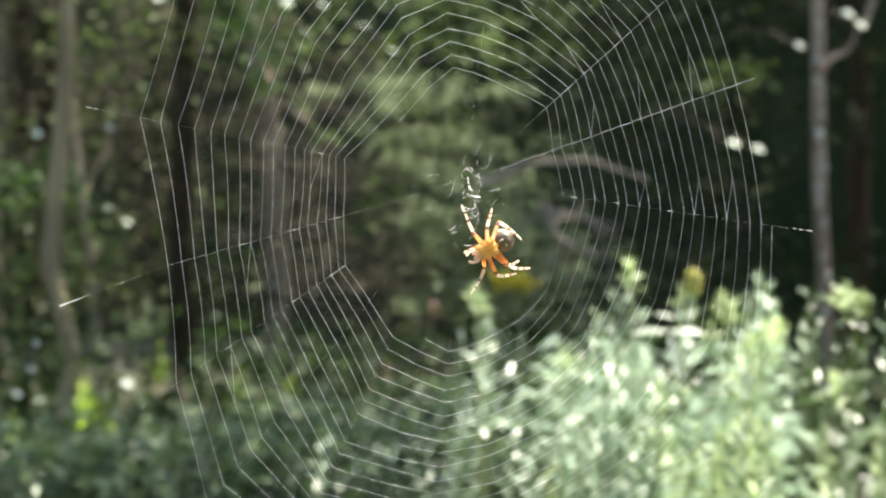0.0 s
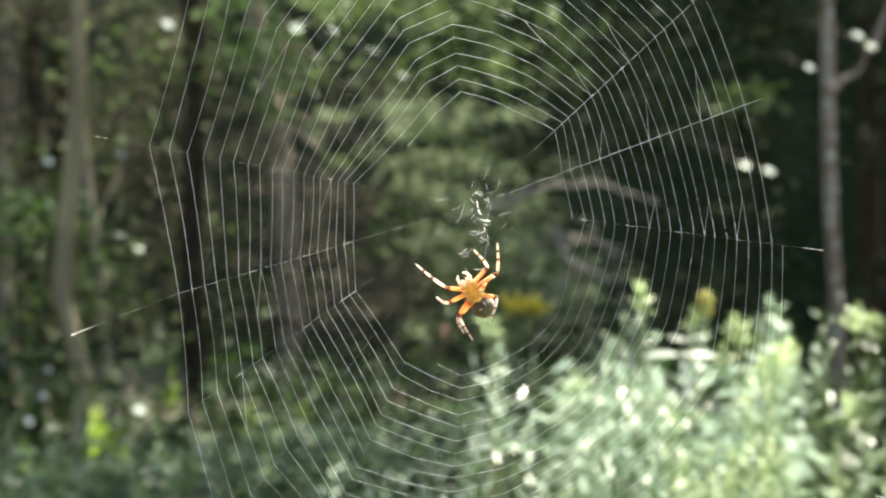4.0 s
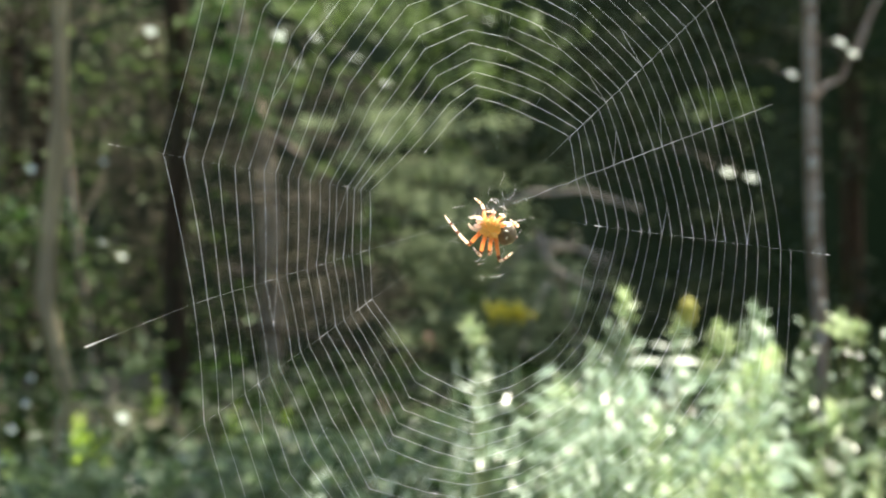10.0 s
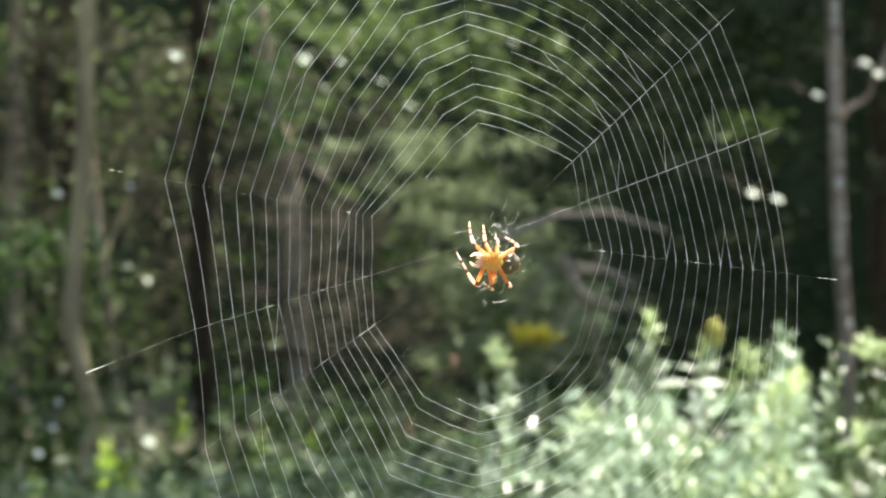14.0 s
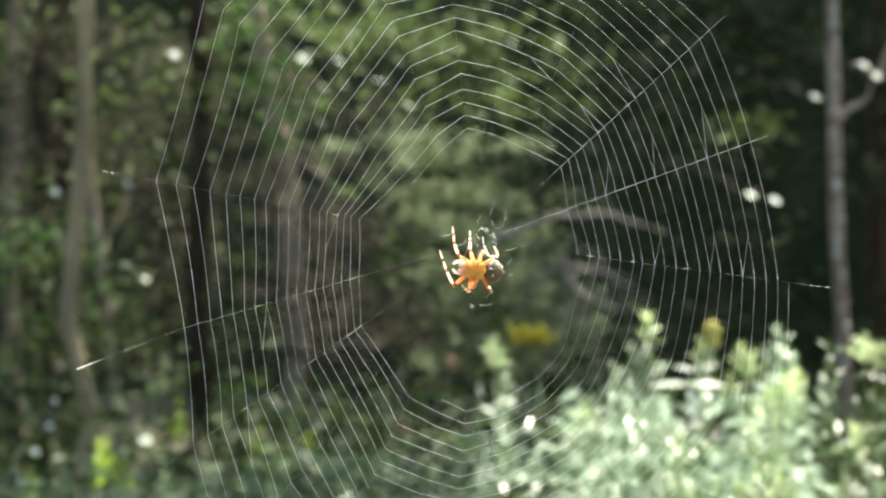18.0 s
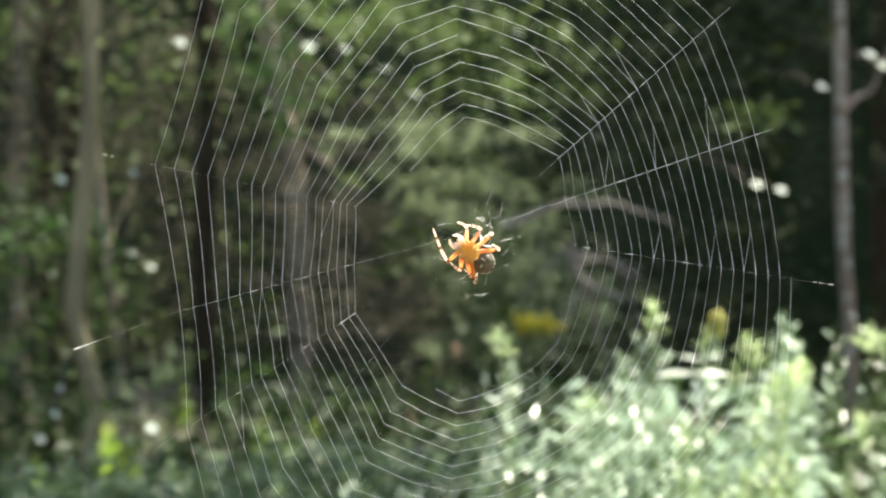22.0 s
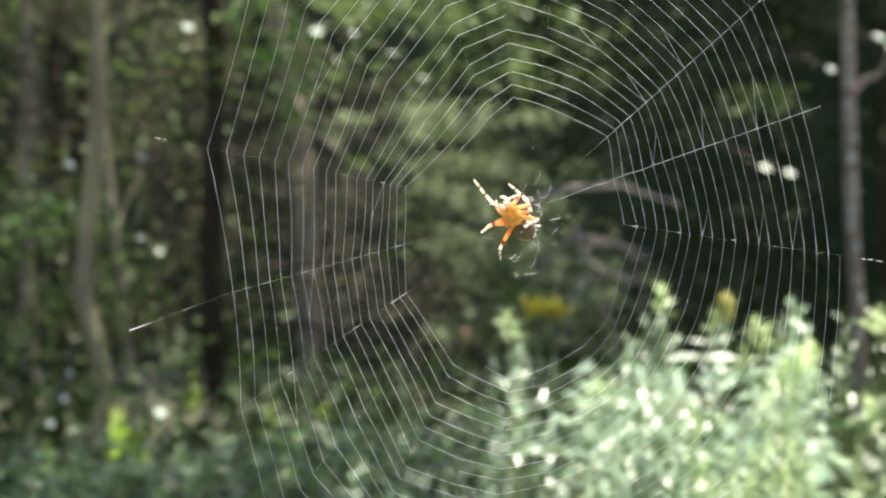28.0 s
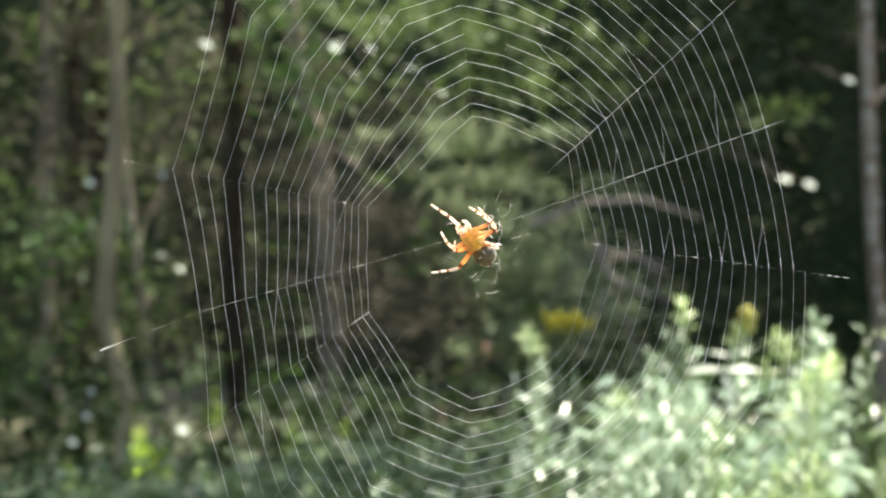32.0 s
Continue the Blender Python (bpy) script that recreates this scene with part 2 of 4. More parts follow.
grey_tree = tree("slender grey-brown tree trunk with a crook near its foot",
     [down(spot(-650, 900, D1)), spot(-646, 405, D1), spot(-628, 285, D1), spot(-664, 125, D1), spot(-657, 0, D1), spot(-636, -220, D1), spot(-636, -441, D1), spot(-600, -900, D1), spot(-560, -1600, D1)],
     [0.04, 0.031, 0.034, 0.03, 0.03, 0.03, 0.029, 0.027, 0.024], BARK_LIT)
dark_tree = tree("conifer trunk with deep shade put into its dark bark colour",
     [down(spot(-430, 900, 7.6)), spot(-432, 100, 7.6), spot(-436, -500, 7.6), spot(-440, -1500, 7.6)], [0.052, 0.042, 0.038, 0.034], BARK_SHADED)
pale_tree = tree("grey trunk leaning behind the web, half hidden",
     [down(spot(-262, 900, 8.2)), spot(-264, 280, 8.2), spot(-267, 0, 8.2), spot(-280, -160, 8.2), spot(-318, -340, 8.2), spot(-400, -900, 8.2)], [0.058, 0.052, 0.05, 0.045, 0.036, 0.028], BARK_GREY)
fork_tree = tree("pinkish brown forked trunk flecked with pale lichen",
     [down(spot(715, 1000, D1)), spot(706, 250, D1), spot(690, -240, D1), spot(686, -600, D1), spot(670, -1500, D1)], [0.034, 0.025, 0.0235, 0.021, 0.017], BARK_PINK,
     [(spot(692, -235, D1), spot(760, -310, D1 + 0.1), 0.015, 0.03), (spot(760, -310, D1 + 0.1), spot(840, -470, D1 + 0.2), 0.014, 0.0)])

# patches of pale lichen on the forked trunk
for k in range(16):
    v = -430 + 660 * (k * 0.618 % 1.0)
    c = spot(698 + 0.033 * v + rng.uniform(-9, 9), v, D1 - 0.022) - fork_tree.location
    part("lichen_patch", blob(bmesh.new(), c, (rng.uniform(0.006, 0.013), 0.005, rng.uniform(0.008, 0.024)), 0.6, k * 1.7, 10), LICHEN, fork_tree, "pale grey lichen patch")

tree("thin dark trunk among leaves", [down(spot(-712, 900, 8.6)), spot(-712, 0, 8.6), spot(-722, -500, 8.6), spot(-730, -1300, 8.6)], [0.045, 0.036, 0.032, 0.02], BARK_SHADED, [(spot(-714, -150, 8.6), spot(-640, -240, 8.8), 0.01, 0.0), (spot(-716, -300, 8.6), spot(-790, -400, 8.8), 0.01, 0.0)])
tree("thin grey trunk at the wood's edge", [down(spot(-765, 900, 9.2)), spot(-768, 0, 9.2), spot(-760, -500, 9.2), spot(-750, -1300, 9.2)], [0.04, 0.034, 0.03, 0.02], BARK_GREY, [(spot(-767, -80, 9.2), spot(-830, -170, 9.3), 0.01, 0.0)])
tree("slim leaning sapling trunk", [down(spot(-570, 900, 7.9)), spot(-578, 330, 7.9), spot(-605, 60, 7.9), spot(-640, -300, 7.9), spot(-660, -700, 7.9)], [0.022, 0.02, 0.018, 0.014, 0.01], BARK_GREY, [(spot(-612, 20, 7.9), spot(-560, -110, 8.1), 0.007, 0.0)])

# ---- the web ----
# bearing of each radial on the web (right, up), where its sticky turns begin and end, in units of K millimetres; its thread's thickness; how the turns widen outwards
K = 0.2404
HUB = Vector((0.0111, 0.0, 0.007))
RADIALS = [
    (628, -90, 178, 566, 0.22, 0.03), (523, 184, 166, 541, 1.1, 0.06), (445, 397, 196, 587, 1.0, 0.16), (153, 327, 180, 592, 0.12, 0.0), (38, 305, 185, 630, 0.12, 0.0),
    (-40, 392, 196, 700, 0.12, 0.1), (-147, 382, 171, 760, 0.12, 0.2), (-388, 357, 150, 672, 0.12, 0.27), (-565, 112, 197, 598, 0.22, 0.36), (-518, -144, 200, 553, 0.5, 0.15),
    (-510, -353, 233, 634, 0.32, 0.28), (-260, -323, 242, 740, 0.25, 0.33), (-170, -365, 260, 740, 0.12, 0.0), (-112, -443, 272, 725, 0.12, 0.0), (-33, -353, 282, 725, 0.12, 0.0),
    (28, -285, 268, 700, 0.12, 0.0), (147, -358, 248, 650, 0.12, 0.0), (138, -185, 222, 640, 0.12, 0.0), (340, -212, 182, 640, 0.12, 0.1)]
TURNS = 19
web = tagged(new("orb_web"), "large orb web of fine white silk stretched before the wood", "spider web")


def on_web(i, r, lift=0.0):
    """The place on radial i at r from the hub."""
    a = math.atan2(RADIALS[i][1], RADIALS[i][0])
    return HUB + Vector((math.cos(a) * r * K / 1000, lift, math.sin(a) * r * K / 1000))


THREAD = 0.00004  # radius of a common thread
STRAND = 0.00006  # of the loose silk
wr = random.Random(11)
reach = [max(r[3] * 1.03, math.hypot(r[0], r[1])) + 40 for r in RADIALS]
reach[8], reach[9], reach[0], reach[1], reach[2] = 672, 545, 640, 556, 600
for i, r in enumerate(RADIALS):
    pts = [on_web(i, 45 + (reach[i] - 45) * k / 24, 0.0004 * noise.noise(Vector((k * 0.8, i, 0)))) for k in range(25)]
    if i == 1:
        pts = [p + Vector((0, 0, 0.0009 * noise.noise(Vector((k * 1.1, 2.0, 0))))) if k < 9 else p for k, p in enumerate(pts)]
    part("radial_thread", tube(bmesh.new(), pts, [THREAD * r[4] * (0.8 + 0.4 * wr.random()) * (1.0 if k > 5 or i == 1 else 0.8 if i == 9 else 0.2) for k in range(25)], 4), SILK, web)


def turn_radius(i, k):
    """Distance from the hub at which sticky turn k crosses radial i."""
    u = (k + i / len(RADIALS)) / TURNS
    u += RADIALS[i][5] * (u ** 3 - u) + 0.014 * noise.noise(Vector((k * 1.3, i * 0.9, 4.0)))
    return RADIALS[i][2] + (RADIALS[i][3] - RADIALS[i][2]) * max(0.0, u)


segments = {}
for k in range(TURNS + 1):
    runs, run, stout = [], [], []
    for i in range(len(RADIALS)):
        j = (i + 1) % len(RADIALS)
        kk = k if j else k + 1
        p, q = on_web(i, turn_radius(i, k)), on_web(j, turn_radius(j, kk))
        gone = (k == 0 and 6 < i < 12) or wr.random() < 0.02 or k == TURNS
        if gone:
            runs.append((run, stout))
            run, stout = [], []
            continue
        bow = (p - q).length * wr.uniform(0.0, 0.03)
        out = ((p + q) / 2 - HUB).normalized()
        steps = (0, 0.17, 0.33, 0.5, 0.67, 0.83, 1) if not run else (0.17, 0.33, 0.5, 0.67, 0.83, 1)
        breeze = Vector(((p - q).length * wr.uniform(0.01, 0.024), 0, 0))
        segments[i, k] = [p.lerp(q, f) + (out * bow * 0.5 + breeze + Vector((0, bow, 0))) * 4 * f * (1 - f) for f in steps]
        run += segments[i, k]
        # upper-left threads made thicker in place of their brighter sun glint
        stout += [1.4 if i in (5, 6, 7, 8) else 1.0] * len(steps)
    runs.append((run, stout))
    for run, stout in runs:
        if len(run) > 1:
            part("sticky_thread", tube(bmesh.new(), run, [THREAD * s * wr.uniform(0.8, 1.2) for s in stout], 4), SILK, web)

# short threads where neighbouring turns have stuck together
for i, k in ((0, 7), (0, 12), (0, 15), (1, 4), (1, 9), (1, 14), (2, 10), (2, 5), (3, 6), (7, 12), (8, 4), (9, 11), (17, 7), (10, 14)):
    if (i, k + 1) in segments:
        part("linking_thread", tube(bmesh.new(), bent(on_web(i, turn_radius(i, k)), segments[i, k + 1][2], 0.0003, 4), THREAD, 4), SILK, web)

# the foot of the long left-hand radial, thickened to stand for its glint
foot = HUB + Vector((-0.1702, 0.0, -0.0515))
line = [on_web(9, 545).lerp(foot, k / 12) for k in range(13)]
part("anchor_thread", tube(bmesh.new(), line, [THREAD * w for w in (0.4, 0.3, 0.3, 0.35, 0.3, 1.1, 0.4, 0.35, 0.4, 0.9, 2.4, 4.4, 3.8)], 6), WISP, web, "end of a silk thread, thickened to stand for a glint")

# beads of gum and dust that catch the light on the strong radials
for k in range(26):
    i = wr.choice((0, 1, 2, 2, 8, 9, 9, 10, 10))
    c = wr.uniform(max(190, RADIALS[i][2] + 20), 520)
    w = wr.uniform(2, 7)
    part("bead", tube(bmesh.new(), [on_web(i, c - w), on_web(i, c), on_web(i, c + w)], [STRAND * 0.8, STRAND * wr.uniform(1.3, 2.2), STRAND * 0.8], 6), WISP, web)

for i, c, w in ((8, 668, 5), (8, 655, 3), (0, 634, 6), (0, 618, 4), (0, 606, 3), (1, 525, 4), (2, 556, 4)):
    part("bead", tube(bmesh.new(), [on_web(i, c - w), on_web(i, c), on_web(i, c + w)], [STRAND * 0.8, STRAND * 1.9, STRAND * 0.8], 6), WISP, web)

# the white ladder of silk through the hub: clots, and curls beside them
def strand(x, z, length, bearing, curl, stout, name="silk_strand", label=""):
    """A short strand that starts x to the right and z above the hub, in units of K, and bends by curl along its way."""
    p, way = HUB + Vector((x, -1.5, z)) * (K / 1000), bearing
    pts = [p]
    for _ in range(6):
        way += curl / 6 + wr.uniform(-34, 34)
        p = p + Vector((math.cos(radians(way)), wr.uniform(-0.15, 0.15), math.sin(radians(way)))) * (length / 6 * K / 1000)
        pts.append(p)
    thick = [STRAND * stout * w * wr.uniform(0.45, 1.35) for w in (0.3, 0.8, 1.0, 1.0, 1.0, 0.8, 0.25)]
    part(name, tube(bmesh.new(), pts, thick, 6), WISP, web, label)


for x, z, length, bearing, stout in ((5, 9, 14, -75, 7.0), (8, -6, 13, -80, 8.0), (11, -22, 20, -60, 6.0), (18, -38, 14, -95, 4.0), (1, 24, 12, -60, 2.5)):
    strand(x, z, length, bearing, 20, stout, "silk_clot", "clot of white silk at the hub")
for x, z, length, bearing, curl in ((1, 22, 24, 95, -110), (14, 12, 20, 20, -90), (24, 0, 20, 70, 90), (27, -12, 26, -85, -25), (28, -10, 11, 20, 60), (20, -42, 20, -100, 40), (12, -48, 24, -160, -60),
                                    (4, -14, 15, 190, 40), (2, 4, 14, 130, -80), (16, -34, 16, 10, 60), (10, -56, 14, -60, 120), (0, -4, 12, 220, 60), (22, -60, 14, -80, -60)):
    strand(x, z, length, bearing, curl, 1.4)
for _ in range(16):
    strand(wr.uniform(0, 26), wr.uniform(-62, 30), wr.uniform(6, 14), wr.uniform(0, 360), wr.uniform(-60, 60), 1.1)
for x, z, length, bearing, curl in ((17, 45, 31, 40, 0), (24, 23, 44, 5, 40), (-41, -7, 23, -5, 0), (-36, -30, 46, 0, -15), (-10, -48, 24, -20, 60), (-24, -81, 30, 15, 60), (47, -43, 18, 35, 0),
                                    (49, -60, 10, 28, 0), (-2, 30, 18, 130, -40), (8, -100, 38, 25, 0), (-20, -108, 15, -80, 0), (-70, 8, 28, 25, 0), (-75, -48, 22, -12, 20)):
    strand(x, z, length, bearing, curl, 1.1)
for x, z, length, bearing, curl in ((-3, -113, 29, 27, 0), (-30, -84, 20, -50, 60), (-24, -92, 14, 10, 0), (45, -18, 22, 50, -30)):
    strand(x, z, length, bearing, curl, 1.9)
for k in range(26):
    i = wr.randrange(len(RADIALS))
    r = wr.uniform(60, 165)
    p = on_web(i, r)
    a = wr.uniform(0, 6.28)
    q = p + Vector((math.cos(a), 0.1, math.sin(a))) * wr.uniform(0.0003, 0.0012)
    part("silk_fleck", tube(bmesh.new(), [p, p.lerp(q, 0.5), q], [STRAND * 0.7, STRAND * wr.uniform(0.9, 1.6), STRAND * 0.6], 5), WISP, web)

# ---- the spider: head towards -x, abdomen towards +x, its underside to the viewer ----
spider = tagged(new("spider"), "orange orb-weaver spider with banded pale legs", "spider")
bm = blob(bmesh.new(), (-0.0004, 0.0006, 0), (0.0049, 0.0026, 0.0038), 0.22, 1.0, 20)
part("cephalothorax", bm, CARAPACE, spider, "bright orange head and breast")
part("sternum", blob(bmesh.new(), (0.0, -0.0012, 0), (0.0033, 0.0015, 0.0025), 0.3, 3.0, 16), CARAPACE, spider, "bright yellow-orange breast plate")
COXAE = [(-0.0038, 0.0026), (-0.0016, 0.0034), (0.0010, 0.0034), (0.0028, 0.0026), (-0.0038, -0.0026), (-0.0016, -0.0034), (0.0010, -0.0034), (0.0028, -0.0026)]
for k, (x, z) in enumerate(COXAE):
    pts = [(x * 0.35, -0.0014, z * 0.35), (x * 0.6, -0.0019, z * 0.6), (x * 0.85, -0.0018, z * 0.85), (x * 1.1, -0.0011, z * 1.1)]
    part("coxa", tube(bmesh.new(), pts, [0.0006, 0.0010, 0.00115, 0.0009], 10), HONEY, spider, "honey-coloured hip joint")
abdomen = part("abdomen", blob(bmesh.new(), (0.0074, 0.0028, 0.0), (0.0047, 0.0042, 0.0046), 0.1, 2.0, 24), ABDOMEN, spider, "dark mottled round abdomen")
# cream back, oversized so its pale rim stands for the sunlit edge
part("pale_back", blob(bmesh.new(), (0.0074, 0.0042, 0.0002), (0.0049, 0.0037, 0.0048), 0.14, 5.0, 24), MARK, abdomen, "cream upper side, enlarged so that its rim looks sunlit")
for x, z, sx, sz in ((0.0066, 0.0010, 0.0012, 0.0004), (0.0074, -0.0014, 0.0004, 0.0010)):
    part("pale_mark", blob(bmesh.new(), (x, -0.0010, z), (sx, 0.0005, sz), 0.7, x * 900, 10), MARK, abdomen, "cream mark on the underside")
part("spinneret", tube(bmesh.new(), [(0.0115, 0.002, 0), (0.0126, 0.0016, 0)], [0.0009, 0.0004], 8), BAND, abdomen)
for s in (-1, 1):
    pts = [(-0.0042, -0.001, s * 0.0012), (-0.0066, -0.0018, s * 0.0027), (-0.0088, -0.0014, s * 0.0022), (-0.0098, -0.0002, s * 0.0012)]
    part("pedipalp", tube(bmesh.new(), pts, [0.0009, 0.0008, 0.0007, 0.0004], 8), PALE, spider, "short pale feeler")
    part("chelicera", blob(bmesh.new(), (-0.0058, -0.0014, s * 0.0010), (0.0018, 0.0011, 0.0010), 0.4, 4.0 + s, 12), ROSE, spider, "pale rose jaw")
part("labium", blob(bmesh.new(), (-0.0038, -0.0019, 0), (0.0010, 0.0007, 0.0011), 0.4, 8.0, 10), HONEY, spider)


def banded(bm, pts, radii, cuts, sides=10):
    """A tube whose rings between the cuts (from, to) take the second material."""
    tube(bm, pts, radii, sides)
    bm.faces.ensure_lookup_table()
    for k, f in enumerate(bm.faces):
        ring = k // sides
        if any(c0 <= ring < c1 for c0, c1 in cuts):
            f.material_index = 1
    return bm


def leg(length, shin_length):
    """A leg along +x in its body's plane: hip and thigh, and a shin that bends at the knee; banded orange, cream and brown."""
    a, b = 0.45 * length, shin_length
    pts = [(0, 0, 0), (0.0014, 0, 0), (0.0026, 0, 0), (a * 0.5, 0.0004, 0), (a * 0.76, 0.0003, 0), (a * 0.92, 0.0001, 0), (a * 1.04, 0, 0)]
    upper = part("leg", banded(bmesh.new(), pts, [0.0010, 0.0011, 0.00085, 0.0009, 0.0008, 0.00078, 0.0005], ((4, 5),)), AMBER, spider)
    upper.data.materials.append(BAND)
    pts = [(-0.0003, 0, 0), (b * 0.06, 0, 0), (b * 0.2, -0.0002, 0), (b * 0.34, -0.0003, 0), (b * 0.41, -0.0003, 0), (b * 0.50, -0.0002, 0), (b * 0.69, 0.0002, 0), (b * 0.77, 0.0003, 0), (b * 0.94, 0.0007, 0), (b, 0.0009, 0)]
    shin = part("shin", banded(bmesh.new(), pts, [0.0005, 0.0007, 0.00074, 0.00066, 0.0006, 0.00058, 0.00052, 0.00048, 0.00034, 0.00018], ((0, 1), (4, 5), (6, 7))), PALE, upper, "cream shin with dark brown bands")
    shin.data.materials.append(BAND)
    return upper, shin


LEG_LENGTH = 0.0240
legs = [leg(LEG_LENGTH, (0.70 if k == 4 else 0.55) * LEG_LENGTH) for k in range(8)]  # one front leg is stretched out further

# ---- goldenrod and low plants ----
def leaf_mesh(name, mat, width, fold=0.18, droop=0.16):
    """A pointed, folded, drooping leaf of length 1 along +x."""
    bm = bmesh.new()
    rows = []
    for k, w in enumerate((0.08, 0.7, 1.0, 0.75, 0.05)):
        x = k / 4
        z = -droop * x * x
        rows.append([bm.verts.new((x, -w * width / 2, z + fold * w * width)), bm.verts.new((x, 0, z)), bm.verts.new((x, w * width / 2, z + fold * w * width))])
    for a, b in zip(rows, rows[1:]):
        bm.faces.new((a[0], b[0], b[1], a[1]))
        bm.faces.new((a[1], b[1], b[2], a[2]))
    return mesh_of(name, bm, mat)


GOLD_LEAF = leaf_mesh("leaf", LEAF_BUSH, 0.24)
YOUNG_LEAF = leaf_mesh("leaf", LEAF_WARM, 0.2)
LOW_LEAF = leaf_mesh("leaf", LEAF_LOW, 0.34)
LIME_LEAF = leaf_mesh("leaf", LEAF_LIME, 0.4)
RED_LEAF = leaf_mesh("leaf", RED, 0.45)
GLINT_LEAF = leaf_mesh("leaf", GLINT, 0.85, 0.06, 0.08)
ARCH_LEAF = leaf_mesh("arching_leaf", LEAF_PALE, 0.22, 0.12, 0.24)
pr = random.Random(23)


def plant(top, label, name, mesh, group, leaves=38, reach=0.5, size=0.06, lean=0.08, plume=None, spread=1.0, joined=False):
    """An upright plant whose tip is at top: stem, leaves set round it over its upper part, perhaps a plume of buds."""
    foot = Vector((top.x + pr.uniform(-lean, lean), top.y + pr.uniform(-lean, lean), 0.0))
    p = tagged(new(name), label, "plant", group)
    p.location = foot
    h = top - foot
    stem = bent((0, 0, -0.08), h, 0.0, 8, 0.012, top.x * 7)
    part("stem", tube(bmesh.new(), stem, [0.004 - 0.0003 * k for k in range(9)], 6), STEM, p)
    a = pr.uniform(0, 6)
    vs, fs = [], []
    for k in range(leaves):
        f = k / leaves
        z = 1 - reach * (1 - f) / max(h.z, 0.3)
        a += 2.4
        s = size * (1.0 - 0.6 * f ** 2) * pr.uniform(0.55, 1.25)
        m = Matrix.Translation(h * z + Vector((noise.noise(Vector((z * 9, top.x, 0))) * 0.01, 0, 0))) @ pose(0, 0, 0, 0, 0, math.degrees(a)) @ pose(0, 0, 0, pr.uniform(-25, 25), -pr.uniform(5, 50) - 25 * f, 0) @ Matrix.Scale(s, 4)
        if joined:
            k0 = len(vs)
            vs += [m @ v.co for v in mesh.vertices]
            fs += [tuple(k0 + i for i in q.vertices) for q in mesh.polygons]
            continue
        ob = new("leaf", mesh)
        ob.parent = p
        ob.matrix_basis = m
    if joined:
        me = bpy.data.meshes.new("leaves")
        me.from_pydata(vs, [], fs)
        me.materials.append(mesh.materials[0])
        ob = tagged(new("leaves", me), kind="stuff")
        ob.parent = p
    if plume:
        for k in range(7):
            b = a + k * 0.9
            q = h + Vector((math.cos(b), math.sin(b), 0)) * (0.02 + 0.035 * (k % 3)) * spread + Vector((0, 0, 0.026 - 0.016 * (k % 4)))
            bm = bmesh.new()
            for j in range(9):
                blob(bm, h.lerp(q, 0.25 + j / 11) + Vector((pr.gauss(0, 0.004), pr.gauss(0, 0.004), pr.gauss(0.003, 0.003))), (0.006, 0.006, 0.005), 0.3, j, 6)
            part("flower_spray", bm, plume, p, "spray of small flowers")
    return p


def skyline(u):
    """How low the tops of the sunlit bush lie at bearing u."""
    line = ((120, 330), (150, 308), (220, 250), (280, 200), (330, 165), (360, 150), (400, 215), (430, 270), (510, 290), (545, 205), (590, 160), (620, 245), (645, 350), (700, 355), (760, 315), (900, 300))
    for (a, b), (c, d) in zip(line, line[1:]):
        if a <= u <= c:
            return b + (d - b) * (u - a) / (c - a)
    return 330


BUSH = "tall goldenrod stem, many leaves whitened to stand for sun glints"
# the tips that stand clear of the bush
for u, v, d, n, reach, size in ((361, 122, 4.0, 56, 0.5, 0.05), (473, 150, 3.9, 34, 0.22, 0.04), (588, 124, 4.0, 76, 0.4, 0.05), (604, 146, 3.9, 70, 0.35, 0.05), (570, 160, 4.05, 60, 0.35, 0.05), (618, 175, 3.95, 60, 0.25, 0.05), (592, 165, 3.85, 60, 0.25, 0.05),
                                (332, 165, 4.1, 56, 0.45, 0.052), (345, 172, 3.95, 50, 0.4, 0.05), (300, 195, 4.0, 60, 0.45, 0.055), (385, 200, 3.95, 40, 0.4, 0.05), (540, 215, 3.9, 56, 0.4, 0.05)):
    plant(spot(u, v, d), BUSH, "goldenrod", GOLD_LEAF, "goldenrod bush", n, reach, size, plume=BUD if u == 473 else None, spread=0.14)
# young yellow-green shoots among them
for u, v, d, n, reach, size in ((362, 108, 3.98, 24, 0.06, 0.042), (526, 168, 3.9, 18, 0.05, 0.042), (542, 182, 3.9, 18, 0.05, 0.042), (505, 215, 3.9, 16, 0.05, 0.045), (604, 222, 3.7, 32, 0.08, 0.05), (578, 240, 3.7, 32, 0.08, 0.05),
                                (625, 210, 3.75, 22, 0.06, 0.045), (742, 152, 3.8, 24, 0.05, 0.045), (765, 165, 3.8, 18, 0.05, 0.04), (725, 310, 3.8, 24, 0.07, 0.05), (245, 262, 3.9, 18, 0.05, 0.045), (455, 150, 3.88, 14, 0.05, 0.035), (84, 156, 3.7, 16, 0.05, 0.04)):
    plant(spot(u, v, d), "young goldenrod shoot with yellow-green leaves", "goldenrod", YOUNG_LEAF, "goldenrod bush", n, reach, size)
# one stem whose long pale leaves arch out on both sides
stem = plant(spot(452, 170, 3.7), "goldenrod stem with long pale arching leaves", "goldenrod", GOLD_LEAF, "goldenrod bush", 10, 0.12, 0.04)
foot_of_stem = Vector(stem.location)
